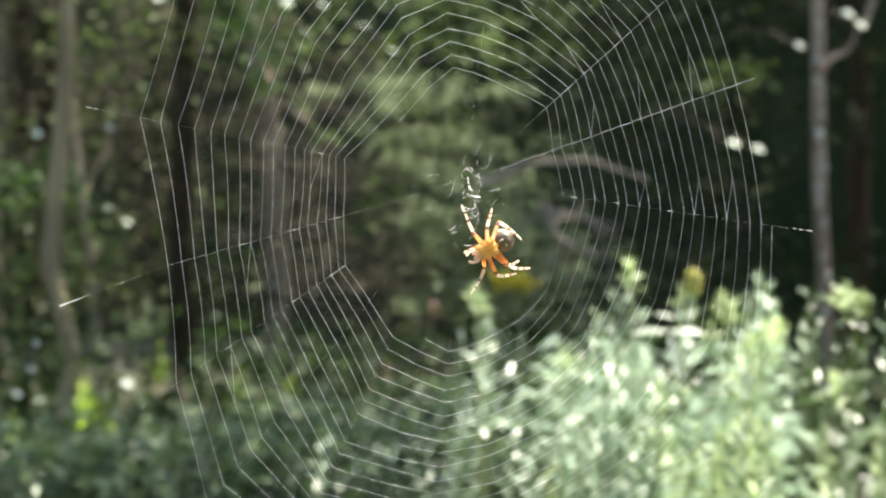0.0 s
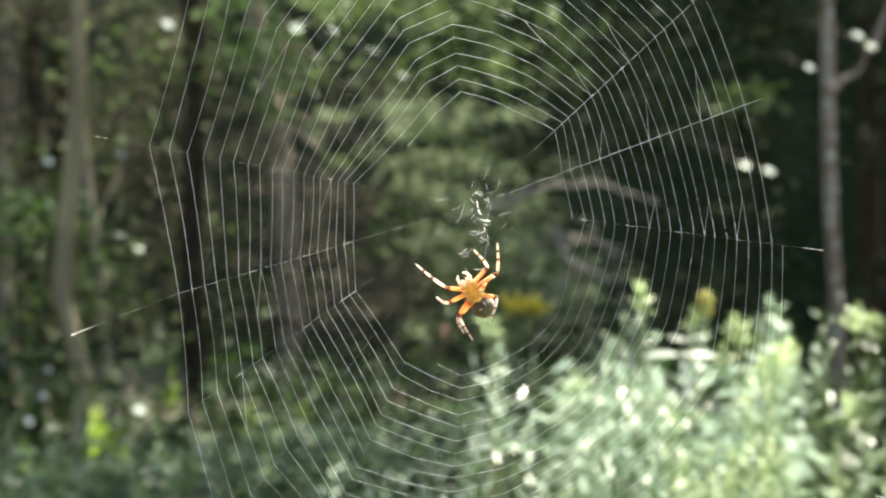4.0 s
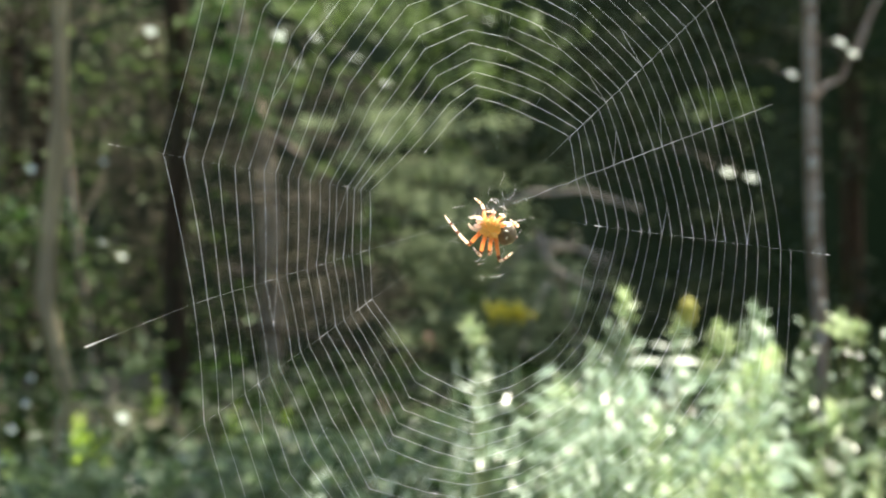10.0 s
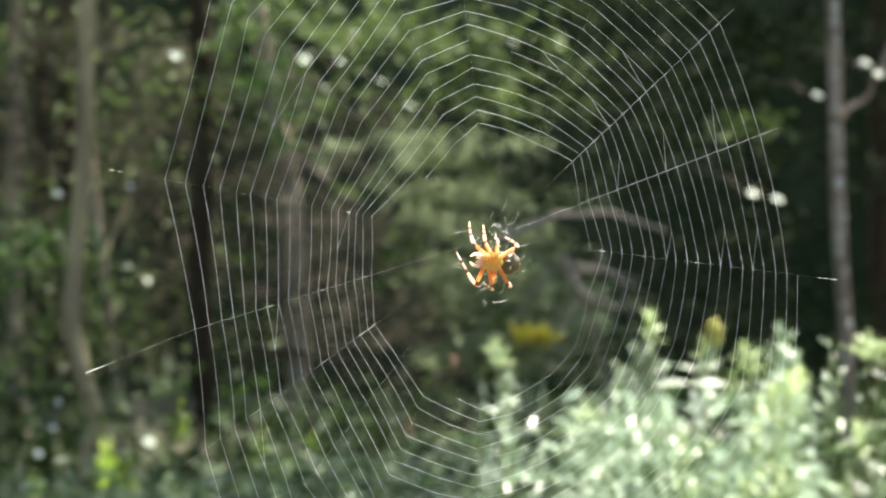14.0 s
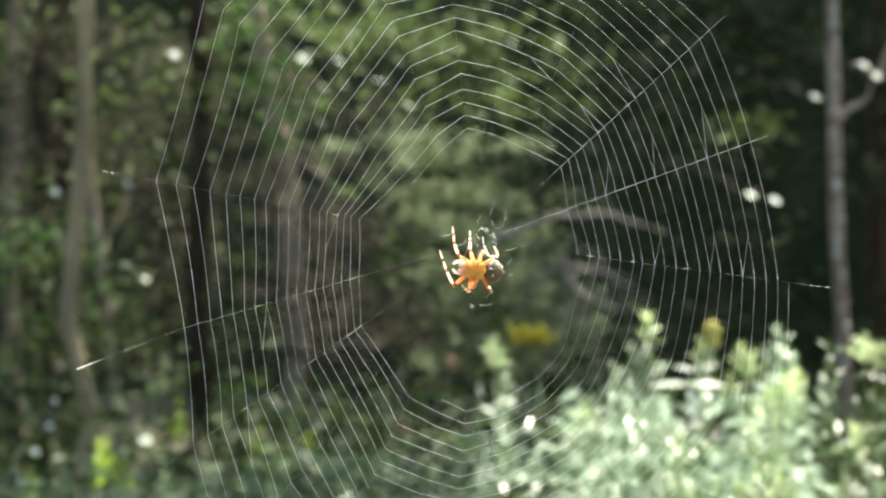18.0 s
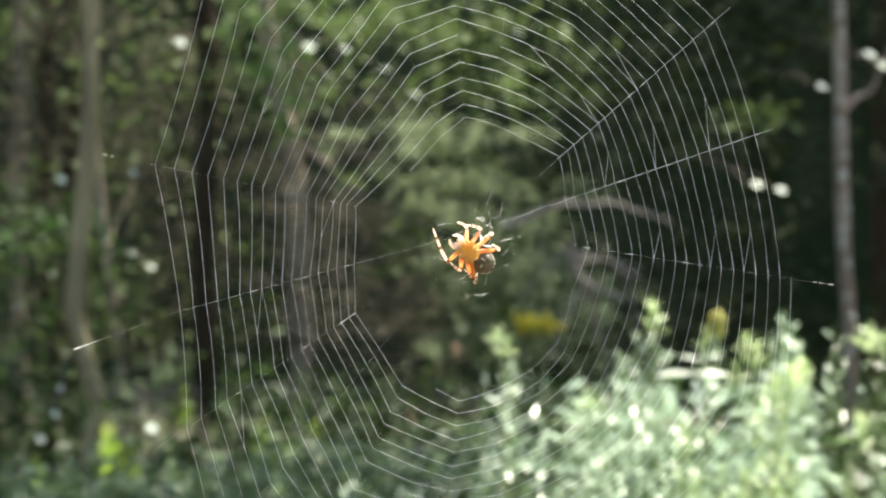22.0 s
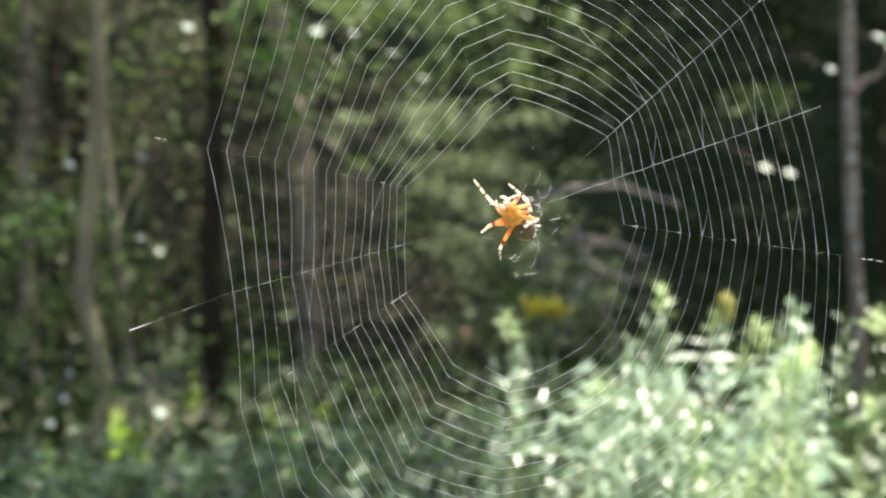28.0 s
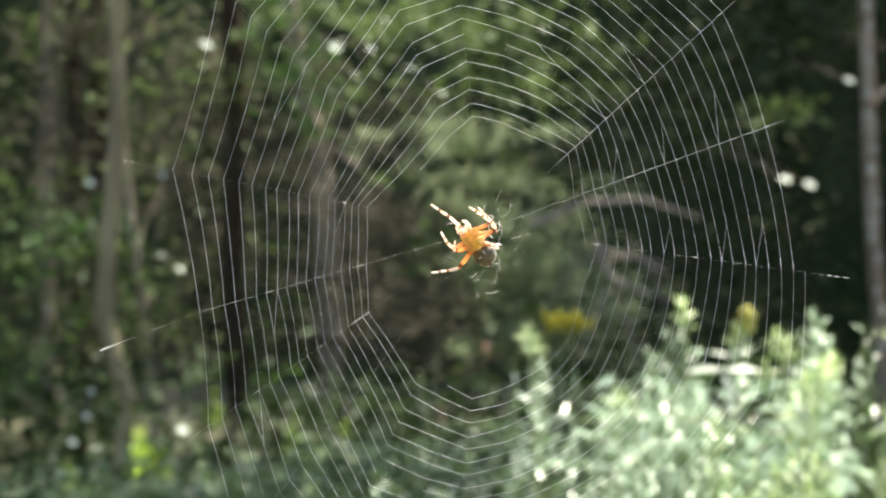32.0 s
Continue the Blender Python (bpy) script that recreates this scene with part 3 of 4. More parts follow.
for u, v, turn, lift, size in ((429, 233, 178, 8, 0.072), (431, 233, 2, 8, 0.07), (441, 208, 172, 20, 0.042), (443, 206, 10, 20, 0.04), (430, 237, -80, -40, 0.085)):
    ob = tagged(new("arching_leaf", ARCH_LEAF), "long pale arching leaf")
    ob.parent = stem
    ob.matrix_basis = Matrix.Translation(spot(u, v, 3.7) - foot_of_stem) @ pose(0, 0, 0, 0, 0, turn) @ pose(0, 0, 0, 0 if lift < 0 else -35 if abs(turn) > 90 else 35, -lift, 0) @ Matrix.Scale(size, 4)
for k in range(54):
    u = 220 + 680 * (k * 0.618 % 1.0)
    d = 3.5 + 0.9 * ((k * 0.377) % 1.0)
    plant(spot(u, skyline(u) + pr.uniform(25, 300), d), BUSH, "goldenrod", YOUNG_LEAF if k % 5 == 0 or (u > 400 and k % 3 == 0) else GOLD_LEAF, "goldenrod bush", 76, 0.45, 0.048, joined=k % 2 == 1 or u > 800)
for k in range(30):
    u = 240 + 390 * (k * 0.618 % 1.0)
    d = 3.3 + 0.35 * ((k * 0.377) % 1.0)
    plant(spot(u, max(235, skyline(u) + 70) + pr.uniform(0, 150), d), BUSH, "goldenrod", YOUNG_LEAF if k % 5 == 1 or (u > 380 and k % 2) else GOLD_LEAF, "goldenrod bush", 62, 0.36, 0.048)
for u, v, d in ((690, 160, 3.9), (765, 185, 3.8), (725, 205, 4.0), (678, 148, 3.85), (785, 165, 3.85), (820, 170, 3.8), (668, 200, 3.9)):
    plant(spot(u, v, d), "sparse goldenrod stem with few pale leaves", "goldenrod", GOLD_LEAF, "goldenrod bush", 13, 0.3, 0.05)
for u, v, d in ((110, 250, 5.6), (170, 235, 5.7), (215, 260, 5.5), (60, 260, 5.8), (250, 280, 5.2), (190, 290, 5.0), (130, 300, 5.0), (760, 250, 4.9)):
    plant(spot(u, v, d), "leafy green plant in half shade", "woodland_plant", LOW_LEAF, "low plants at the wood's edge", 26, 0.35, 0.07)
# the leaves deeper in the bush, too many to count
c, sp, n = [], [], []
for k in range(44):
    u, d = 230 + 390 * (k * 0.618 % 1.0), 3.6 + 1.0 * ((k * 0.377) % 1.0)
    c.append(spot(u, skyline(u) + 110 + 200 * ((k * 0.731) % 1.0), d))
    sp.append((0.09, 0.09, 0.1))
    n.append(50)
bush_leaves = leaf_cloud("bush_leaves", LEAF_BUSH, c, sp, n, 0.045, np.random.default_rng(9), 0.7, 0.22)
tagged(bush_leaves, "dense pale green leaves deep in the goldenrod bush", "bush", kind="stuff")
# a lone tip before the yellow flower, and the flower itself
plant(spot(90, 150, 4.3), "slender goldenrod tip with pale leaves", "goldenrod", GOLD_LEAF, "goldenrod bush", 22, 0.3, 0.042)
plant(spot(84, 158, 3.7), "slender goldenrod tip with pale leaves", "goldenrod", GOLD_LEAF, "goldenrod bush", 26, 0.25, 0.042)
plant(spot(104, 172, 3.75), "slender goldenrod tip with pale leaves", "goldenrod", GOLD_LEAF, "goldenrod bush", 26, 0.25, 0.042)
plant(spot(118, 205, 3.8), "slender goldenrod tip with pale leaves", "goldenrod", GOLD_LEAF, "goldenrod bush", 26, 0.25, 0.042)
plant(spot(62, 195, 4.4), "slender goldenrod tip with pale leaves", "goldenrod", GOLD_LEAF, "goldenrod bush", 20, 0.3, 0.042)
for u, v in ((128, 147), (149, 149), (170, 147)):
    plant(spot(u, v, 5.2), "goldenrod in bloom with an arching yellow plume", "flowering_goldenrod", GOLD_LEAF, "goldenrods in bloom", 14, 0.4, 0.05, plume=YELLOW, spread=0.5)
# the low growth along the foot of the wood, too dense to count
c, sp, n = [], [], []
mr = np.random.default_rng(31)
for k in range(190):
    u, d = -980 + 1330 * (k * 0.618 % 1.0), 4.4 + 1.9 * ((k * 0.377) % 1.0)
    crest = spot(u, max(305, min(395, 395 - 0.26 * (u + 450))) + 34 * noise.noise(Vector((u * 0.012, d, 0))) + (35 if u > 60 else 0) + 28 + 75 * math.exp(-((u + 90) / 75) ** 2), d)
    for drop in (0.07, 0.2, 0.36):
        c.append(crest - Vector((0, 0, drop)))
        sp.append((0.16, 0.16, 0.09))
        n.append(34)
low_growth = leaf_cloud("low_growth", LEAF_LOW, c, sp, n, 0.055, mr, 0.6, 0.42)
tagged(low_growth, "dense dark green low growth at the wood's edge", "undergrowth", kind="stuff")
# low goldenrods that creep out from the bush
for k in range(16):
    u = -190 + 400 * (k * 0.618 % 1.0)
    plant(spot(u, 425 - 0.22 * (u + 190) + pr.uniform(-20, 40), 4.1 + 0.5 * ((k * 0.377) % 1.0)), "low goldenrod with pale leaves in half shade", "goldenrod", GOLD_LEAF, "goldenrod bush", 18, 0.2, 0.05)
# shaded plants along the foot of the wood
for k in range(40):
    u = -900 + 1150 * (k * 0.618 % 1.0)
    d = 4.4 + 1.2 * ((k * 0.377) % 1.0)
    v = (330 if u < -300 else 365) + 60 * math.exp(-((u + 90) / 75) ** 2) + 25 * noise.noise(Vector((u * 0.01, 0, 0))) + pr.uniform(0, 130)
    plant(spot(u, v, d), "leafy green plant in half shade", "woodland_plant", LOW_LEAF, "low plants at the wood's edge", 24, 0.3, 0.075)
for u, v, d in ((-609, 325, 6.2), (-590, 350, 6.3), (-330, 300, 6.5), (-240, 310, 6.5), (-560, 365, 6.4), (-760, 230, 8.0), (-475, 255, 6.8), (-734, 376, 6.0), (-612, 345, 6.15), (-603, 315, 6.25)):
    plant(spot(u, v, d), "young shoot with lime green leaves", "sapling_shoot", LIME_LEAF, "lime green shoots", 14, 0.16, 0.05)
for u, v, d in ((-72, 285, 5.6), (-105, 445, 4.6), (10, 180, 6.5)):
    plant(spot(u, v, d), "small plant with reddish leaves", "red_leaved_plant", RED_LEAF, "", 5, 0.05, 0.03)

# ---- branches and foliage of the wood ----
def dead_branch(line, r, twigs, seed, label="bare pale dead branch", wood=DEADWOOD):
    b = tagged(new("dead_branch"), label, "branch", "dead branches")
    b.location = Vector(line[0])
    rr = random.Random(seed)
    pts = []
    for p, q in zip(line, line[1:]):
        pts += bent(Vector(p) - b.location, Vector(q) - b.location, 0, 5, 0.015, seed)[:-1]
    pts.append(Vector(line[-1]) - b.location)
    part("bough", tube(bmesh.new(), pts, [r * (1 - 0.7 * k / len(pts)) for k in range(len(pts))], 8), wood, b)
    for k in range(twigs):
        p = rr.choice(pts[1:])
        q = p + Vector((rr.uniform(-0.25, 0.25), rr.uniform(-0.1, 0.1), rr.uniform(-0.3, 0.05)))
        part("twig", tube(bmesh.new(), bent(p, q, -0.03, 5, 0.01, k), [r * 0.35 * (1 - 0.14 * j) for j in range(6)], 6), wood, b)
    return b


dead_branch([spot(90, -30, 7), spot(200, -70, 7), spot(300, -70, 7), spot(390, -35, 7.1)], 0.012, 2, 1)
dead_branch([spot(200, 0, 7), spot(235, 70, 7), spot(310, 100, 7)], 0.016, 3, 2)
dead_branch([spot(215, 20, 7), spot(270, 30, 7), spot(330, 60, 7)], 0.010, 2, 3)
dead_branch([spot(240, 70, 7), spot(260, 150, 7.1)], 0.012, 2, 9)
dead_branch([spot(-260, -170, 7.5), spot(-190, -110, 7.4), spot(-150, -80, 7.4)], 0.017, 4, 4, "bare pale dead branch", BROWNWOOD)
dead_branch([spot(-330, -60, 8), spot(-200, -60, 8.0), spot(-40, 20, 8)], 0.008, 10, 5, "brown dead spruce branch with hanging twigs", BROWNWOOD)
dead_branch([spot(-330, 70, 8), spot(-180, 60, 8.0), spot(-60, 110, 8)], 0.012, 12, 6, "brown dead spruce branch with hanging twigs", BROWNWOOD)
dead_branch([spot(-330, 160, 8.2), spot(-160, 190, 8.0), spot(20, 230, 8)], 0.012, 12, 7, "brown dead spruce branch with hanging twigs", BROWNWOOD)
dead_branch([spot(-350, -220, 8.2), spot(-240, -190, 8.0), spot(-120, -150, 8)], 0.012, 10, 8, "brown dead spruce branch with hanging twigs", BROWNWOOD)


def foliage(owner, name, mat, clumps, size, flat=0.5, thin=0.5):
    """Leaves hung on a tree: clumps of (place, spread, count)."""
    ob = leaf_cloud(name, mat, [c[0] for c in clumps], [c[1] for c in clumps], [c[2] for c in clumps], size, rng, flat, thin)
    ob.parent = owner
    ob.location = -owner.location
    return tagged(ob, kind="stuff")


# understory in view
rng = np.random.default_rng(41)
cl = []
for k in range(44):
    u, v, d = rng.uniform(-820, -330), 230 - 671 * rng.uniform(0, 1), rng.uniform(7.5, 10)
    cl.append((spot(u, v, d), (0.28, 0.3, 0.13), 26))
foliage(grey_tree, "low_leaf_sprays", LEAF_WOOD, cl, 0.06)
cl = [(spot(rng.uniform(-820, -430), rng.uniform(-441, 200), rng.uniform(8.0, 10)), (0.16, 0.2, 0.22), 60) for k in range(56)]
foliage(grey_tree, "dry_twig_spray", NEEDLE_BROWN, cl, 0.06, 0.8, 0.2)
rng = np.random.default_rng(42)
cl = []
for k in range(34):
    u, v, d = rng.uniform(-190, 240), rng.uniform(-220, 190), rng.uniform(7.3, 8.6)
    if u < -80 and v > -100:
        u, v = u + 180, v - 50
    if v > 30:
        u = max(u, 50)
    for j in range(6):
        w = rng.uniform(-75, 75)
        cl.append((spot(u + w, v + 0.003 * w * w + rng.uniform(-14, 14), d), (rng.uniform(0.06, 0.13), 0.16, 0.032), 22))
foliage(pale_tree, "drooping_foliage", LEAF_OLIVE, cl, 0.06, 0.2, 0.22)
cl = []
for k in range(60):
    u, v, d = rng.uniform(-420, -40), rng.uniform(-300, 230), rng.uniform(8.3, 9.8)
    cl.append((spot(u, v, d), (0.32, 0.2, 0.06), 60))
foliage(pale_tree, "dead_needles", NEEDLE_BROWN, cl, 0.045, 0.4, 0.25)
cl = []
for k in range(30):
    u, v, d = rng.uniform(-320, 240), rng.uniform(-441, -250), rng.uniform(6.6, 8.5)
    cl.append((spot(u, v, d), (0.16, 0.3, 0.08), 34))
foliage(pale_tree, "leafy_branch", LEAF_WOOD, cl, 0.06)
# foliage on the right, its shade carried by the dark leaf colour
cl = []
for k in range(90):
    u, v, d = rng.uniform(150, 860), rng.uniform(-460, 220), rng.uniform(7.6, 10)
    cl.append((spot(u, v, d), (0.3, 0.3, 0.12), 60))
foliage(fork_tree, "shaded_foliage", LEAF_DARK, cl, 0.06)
cl = [(spot(500 + 60 * k / 3, -205 - 10 * k, 6.9), (0.1, 0.1, 0.04), 22) for k in range(4)]
foliage(fork_tree, "green_spray", LEAF_WOOD, cl, 0.06)

rng = np.random.default_rng(43)
# undergrowth that hides the floor further in
def undergrowth():
    c, sp, n = [], [], []
    for k in range(150):
        d = rng.uniform(6.4, 11)
        p = spot(rng.uniform(-1000, 1000), 300, d)
        top = max(0.3, spot(0, rng.uniform(250, 420), d).z)
        for z in (top, top * 0.7):
            c.append((p.x, p.y, z))
            sp.append((0.35, 0.3, 0.14))
            n.append(55)
    ob = leaf_cloud("undergrowth", LEAF_MID, c, sp, n, 0.07, rng)
    tagged(ob, "tangled green undergrowth on the forest floor", "undergrowth", kind="stuff")


undergrowth()

# gaps left in the added canopy so that the sun reaches these places
GAPS = [spot(-606, 330, 6.2), spot(-470, 258, 6.8), spot(-60, 100, 8.0), spot(562, -101, 6.0), spot(752, -326, 6.0), spot(656, -279, 6.0), spot(-479, -358, 6.2), spot(-240, -350, 6.2), spot(60, -340, 7.2), spot(400, 250, 3.9), spot(560, 250, 3.9), spot(250, 280, 3.9), spot(700, 200, 3.9), spot(-800, 200, 7.5), spot(-30, 480, 4.3)]


def shades(c, room=0.75):
    """Whether a clump at c would stand before the sun of one of the gaps."""
    return any((Vector(c) - g - sun_way * (Vector(c) - g).dot(sun_way)).length < room for g in GAPS)


# unseen canopy added overhead to cast shade, and trees further in
rng = np.random.default_rng(44)
for k, (x, y) in enumerate(((-3.6, 8.2), (-2.1, 10.4), (-5.5, 8.4), (2.9, 12.5), (2.6, 8.8), (3.6, 10.6), (-4.6, 11.6), (4.8, 8.0))):
    t = tree("trunk of a tree further in the wood", [(x, y, 0), (x + rng.uniform(-0.1, 0.1), y, 2.0), (x + rng.uniform(-0.2, 0.2), y, 5.5)], [0.09, 0.075, 0.05], BARK_SHADED if k % 2 else BARK_PINK)
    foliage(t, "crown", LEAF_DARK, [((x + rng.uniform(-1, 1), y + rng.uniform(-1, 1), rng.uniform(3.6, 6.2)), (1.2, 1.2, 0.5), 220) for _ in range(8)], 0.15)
for t, x, y in ((fork_tree, 2.6, 7.9), (grey_tree, -1.4, 6.8), (dark_tree, -1.6, 7.5), (pale_tree, -0.6, 10.0), (fork_tree, 2.2, 6.9)):
    cl = [((x + rng.uniform(-1.1, 1.1), y + rng.uniform(-0.4, 1.4), rng.uniform(3.3, 6.0)), (1.1, 0.9, 0.45), 220) for _ in range(14)]
    foliage(t, "crown", LEAF_WOOD, [c for c in cl if not shades(c[0])][:9], 0.13)

# unseen boughs, added to shade the low growth
cl = [((rng.uniform(-1.3, 0.9), rng.uniform(5.1, 6.2), rng.uniform(4.4, 5.6)), (0.7, 0.45, 0.3), 240) for _ in range(18)]
foliage(dark_tree, "crown", LEAF_WOOD, [c for c in cl if not shades(c[0], 0.5)], 0.13)
cl = [((rng.uniform(0.65, 1.2), rng.uniform(5.3, 6.0), rng.uniform(4.6, 5.4)), (0.5, 0.4, 0.25), 200) for _ in range(6)]
foliage(fork_tree, "crown", LEAF_WOOD, cl, 0.12)
# unseen boughs, added before the sun of the two slender trunks
cl = [((rng.uniform(-0.85, -0.45), rng.uniform(6.6, 7.0), rng.uniform(3.6, 4.3)), (0.3, 0.25, 0.25), 170) for _ in range(8)]
foliage(grey_tree, "crown", LEAF_WOOD, cl, 0.1)
cl = [((rng.uniform(-0.15, 0.35), rng.uniform(8.1, 8.7), rng.uniform(3.6, 4.3)), (0.3, 0.25, 0.25), 170) for _ in range(8)]
foliage(pale_tree, "crown", LEAF_WOOD, cl, 0.1)
cl = [(spot(rng.uniform(-960, -600), rng.uniform(-60, 230), rng.uniform(7.0, 7.9)), (0.2, 0.2, 0.14), 40) for k in range(16)]
foliage(grey_tree, "low_leaf_sprays", LEAF_GREEN, cl, 0.055)
rng = np.random.default_rng(45)
cl = [(spot(rng.uniform(-830, -560), rng.uniform(-20, 260), rng.uniform(7.0, 8.2)), (0.2, 0.2, 0.1), 26) for k in range(12)]
foliage(dark_tree, "low_leaf_sprays", LEAF_WOOD, cl, 0.06)
cl = [(spot(rng.uniform(-20, 240), rng.uniform(10, 240), rng.uniform(7.2, 7.9)), (0.22, 0.2, 0.03), 34) for k in range(26)]
foliage(pale_tree, "drooping_foliage", LEAF_OLIVE, cl, 0.06, 0.2, 0.22)
cl = [(spot(u, v, 7.0), (0.09, 0.12, 0.05), 22) for u, v in ((-95, -25), (-60, -10), (20, -110), (60, -140), (90, 120), (125, 130), (-110, 45), (-20, -175), (-180, -120))]
foliage(pale_tree, "green_spray", LEAF_WOOD, cl, 0.05)
cl = [(spot(rng.uniform(-1040, -780), rng.uniform(-441, 330), rng.uniform(7.2, 9.0)), (0.24, 0.3, 0.13), 30) for k in range(26)]
foliage(dark_tree, "low_leaf_sprays", LEAF_WOOD, cl, 0.06)
cl = [(spot(rng.uniform(-1040, -430), rng.uniform(-441, 230), rng.uniform(7.7, 8.6)), (0.3, 0.2, 0.09), 36) for k in range(44)]
foliage(dark_tree, "dry_twig_spray", NEEDLE_BROWN, cl, 0.05, 0.8, 0.2)

# leaves and dry twigs that hide the upper part of the leaning trunk
cl = [(spot(rng.uniform(-375, -265), rng.uniform(-460, -190), rng.uniform(7.4, 7.9)), (0.12, 0.14, 0.1), 22) for k in range(14)]
foliage(pale_tree, "low_leaf_sprays", LEAF_GREEN, cl, 0.06)
cl = [(spot(rng.uniform(-360, -255), rng.uniform(-420, -120), rng.uniform(7.5, 8.0)), (0.14, 0.12, 0.1), 26) for k in range(14)]
foliage(pale_tree, "dry_twig_spray", NEEDLE_BROWN, cl, 0.05, 0.8, 0.2)
# brown needles still hanging on the dead boughs
cl = []
for k in range(13):
    u, v, d = rng.uniform(-250, -30), rng.uniform(-130, 150), rng.uniform(7.3, 7.9)
    for j in range(4):
        w = rng.uniform(-70, 70)
        cl.append((spot(u + w, v + 0.3 * w + rng.uniform(-22, 22), d), (rng.uniform(0.06, 0.12), 0.12, 0.05), 16))
foliage(pale_tree, "dead_needles", NEEDLE_BROWN, cl, 0.05, 0.3, 0.25)

# single leaves standing for sun glints, most whitened, some square on to the sun
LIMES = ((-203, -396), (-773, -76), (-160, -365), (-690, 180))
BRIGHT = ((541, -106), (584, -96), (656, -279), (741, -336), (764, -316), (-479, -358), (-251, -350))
for u, v, d, s in ((541, -106, 6.0, 0.05), (584, -96, 6.0, 0.05), (656, -279, 6.0, 0.045), (741, -336, 6.0, 0.055), (764, -316, 6.0, 0.045), (-479, -358, 6.2, 0.05), (-251, -350, 6.2, 0.05),
                   (121, -376, 6.2, 0.05), (-529, 325, 6.0, 0.06), (-688, -115, 6.5, 0.05), (-564, 15, 6.5, 0.05), (-530, 40, 6.5, 0.05), (-752, 400, 6.0, 0.05), (-115, -310, 6.4, 0.06), (-62, -265, 6.4, 0.05),
                   (-420, 397, 5.6, 0.05), (-410, 430, 5.4, 0.05), (-725, 345, 6.2, 0.045), (-700, 300, 6.3, 0.04), (-770, 110, 6.8, 0.04), (-560, -126, 7.0, 0.04), (-690, 255, 6.5, 0.035), (-735, -400, 7.0, 0.04), (-185, -345, 6.6, 0.05), (-160, -395, 6.6, 0.04), (-215, -300, 6.6, 0.04), (-203, -396, 6.6, 0.055), (-773, -76, 6.6, 0.05), (-160, -365, 6.8, 0.04), (-690, 180, 6.8, 0.04)):
    twig = tagged(new("sunlit_sprig"), "sprig with a leaf added as a sunlit glint", "leaf", "sunlit sprigs")
    twig.location = spot(u, v, d)
    part("twig", tube(bmesh.new(), [(-s * 0.5, 0.02, 0), (-s * 0.9, 0.2, 0.05), (-s * 2.0, 0.6, 0.1)], [0.0008, 0.0014, 0.002], 5), BROWNWOOD, twig)
    ob = new("leaf", LIME_LEAF if (u, v) in LIMES else GLINT_LEAF)
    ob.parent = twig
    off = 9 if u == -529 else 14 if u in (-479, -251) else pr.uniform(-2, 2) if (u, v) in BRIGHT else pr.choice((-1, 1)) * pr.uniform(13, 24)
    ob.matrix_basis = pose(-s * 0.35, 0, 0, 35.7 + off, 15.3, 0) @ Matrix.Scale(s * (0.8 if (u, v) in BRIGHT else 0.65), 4)


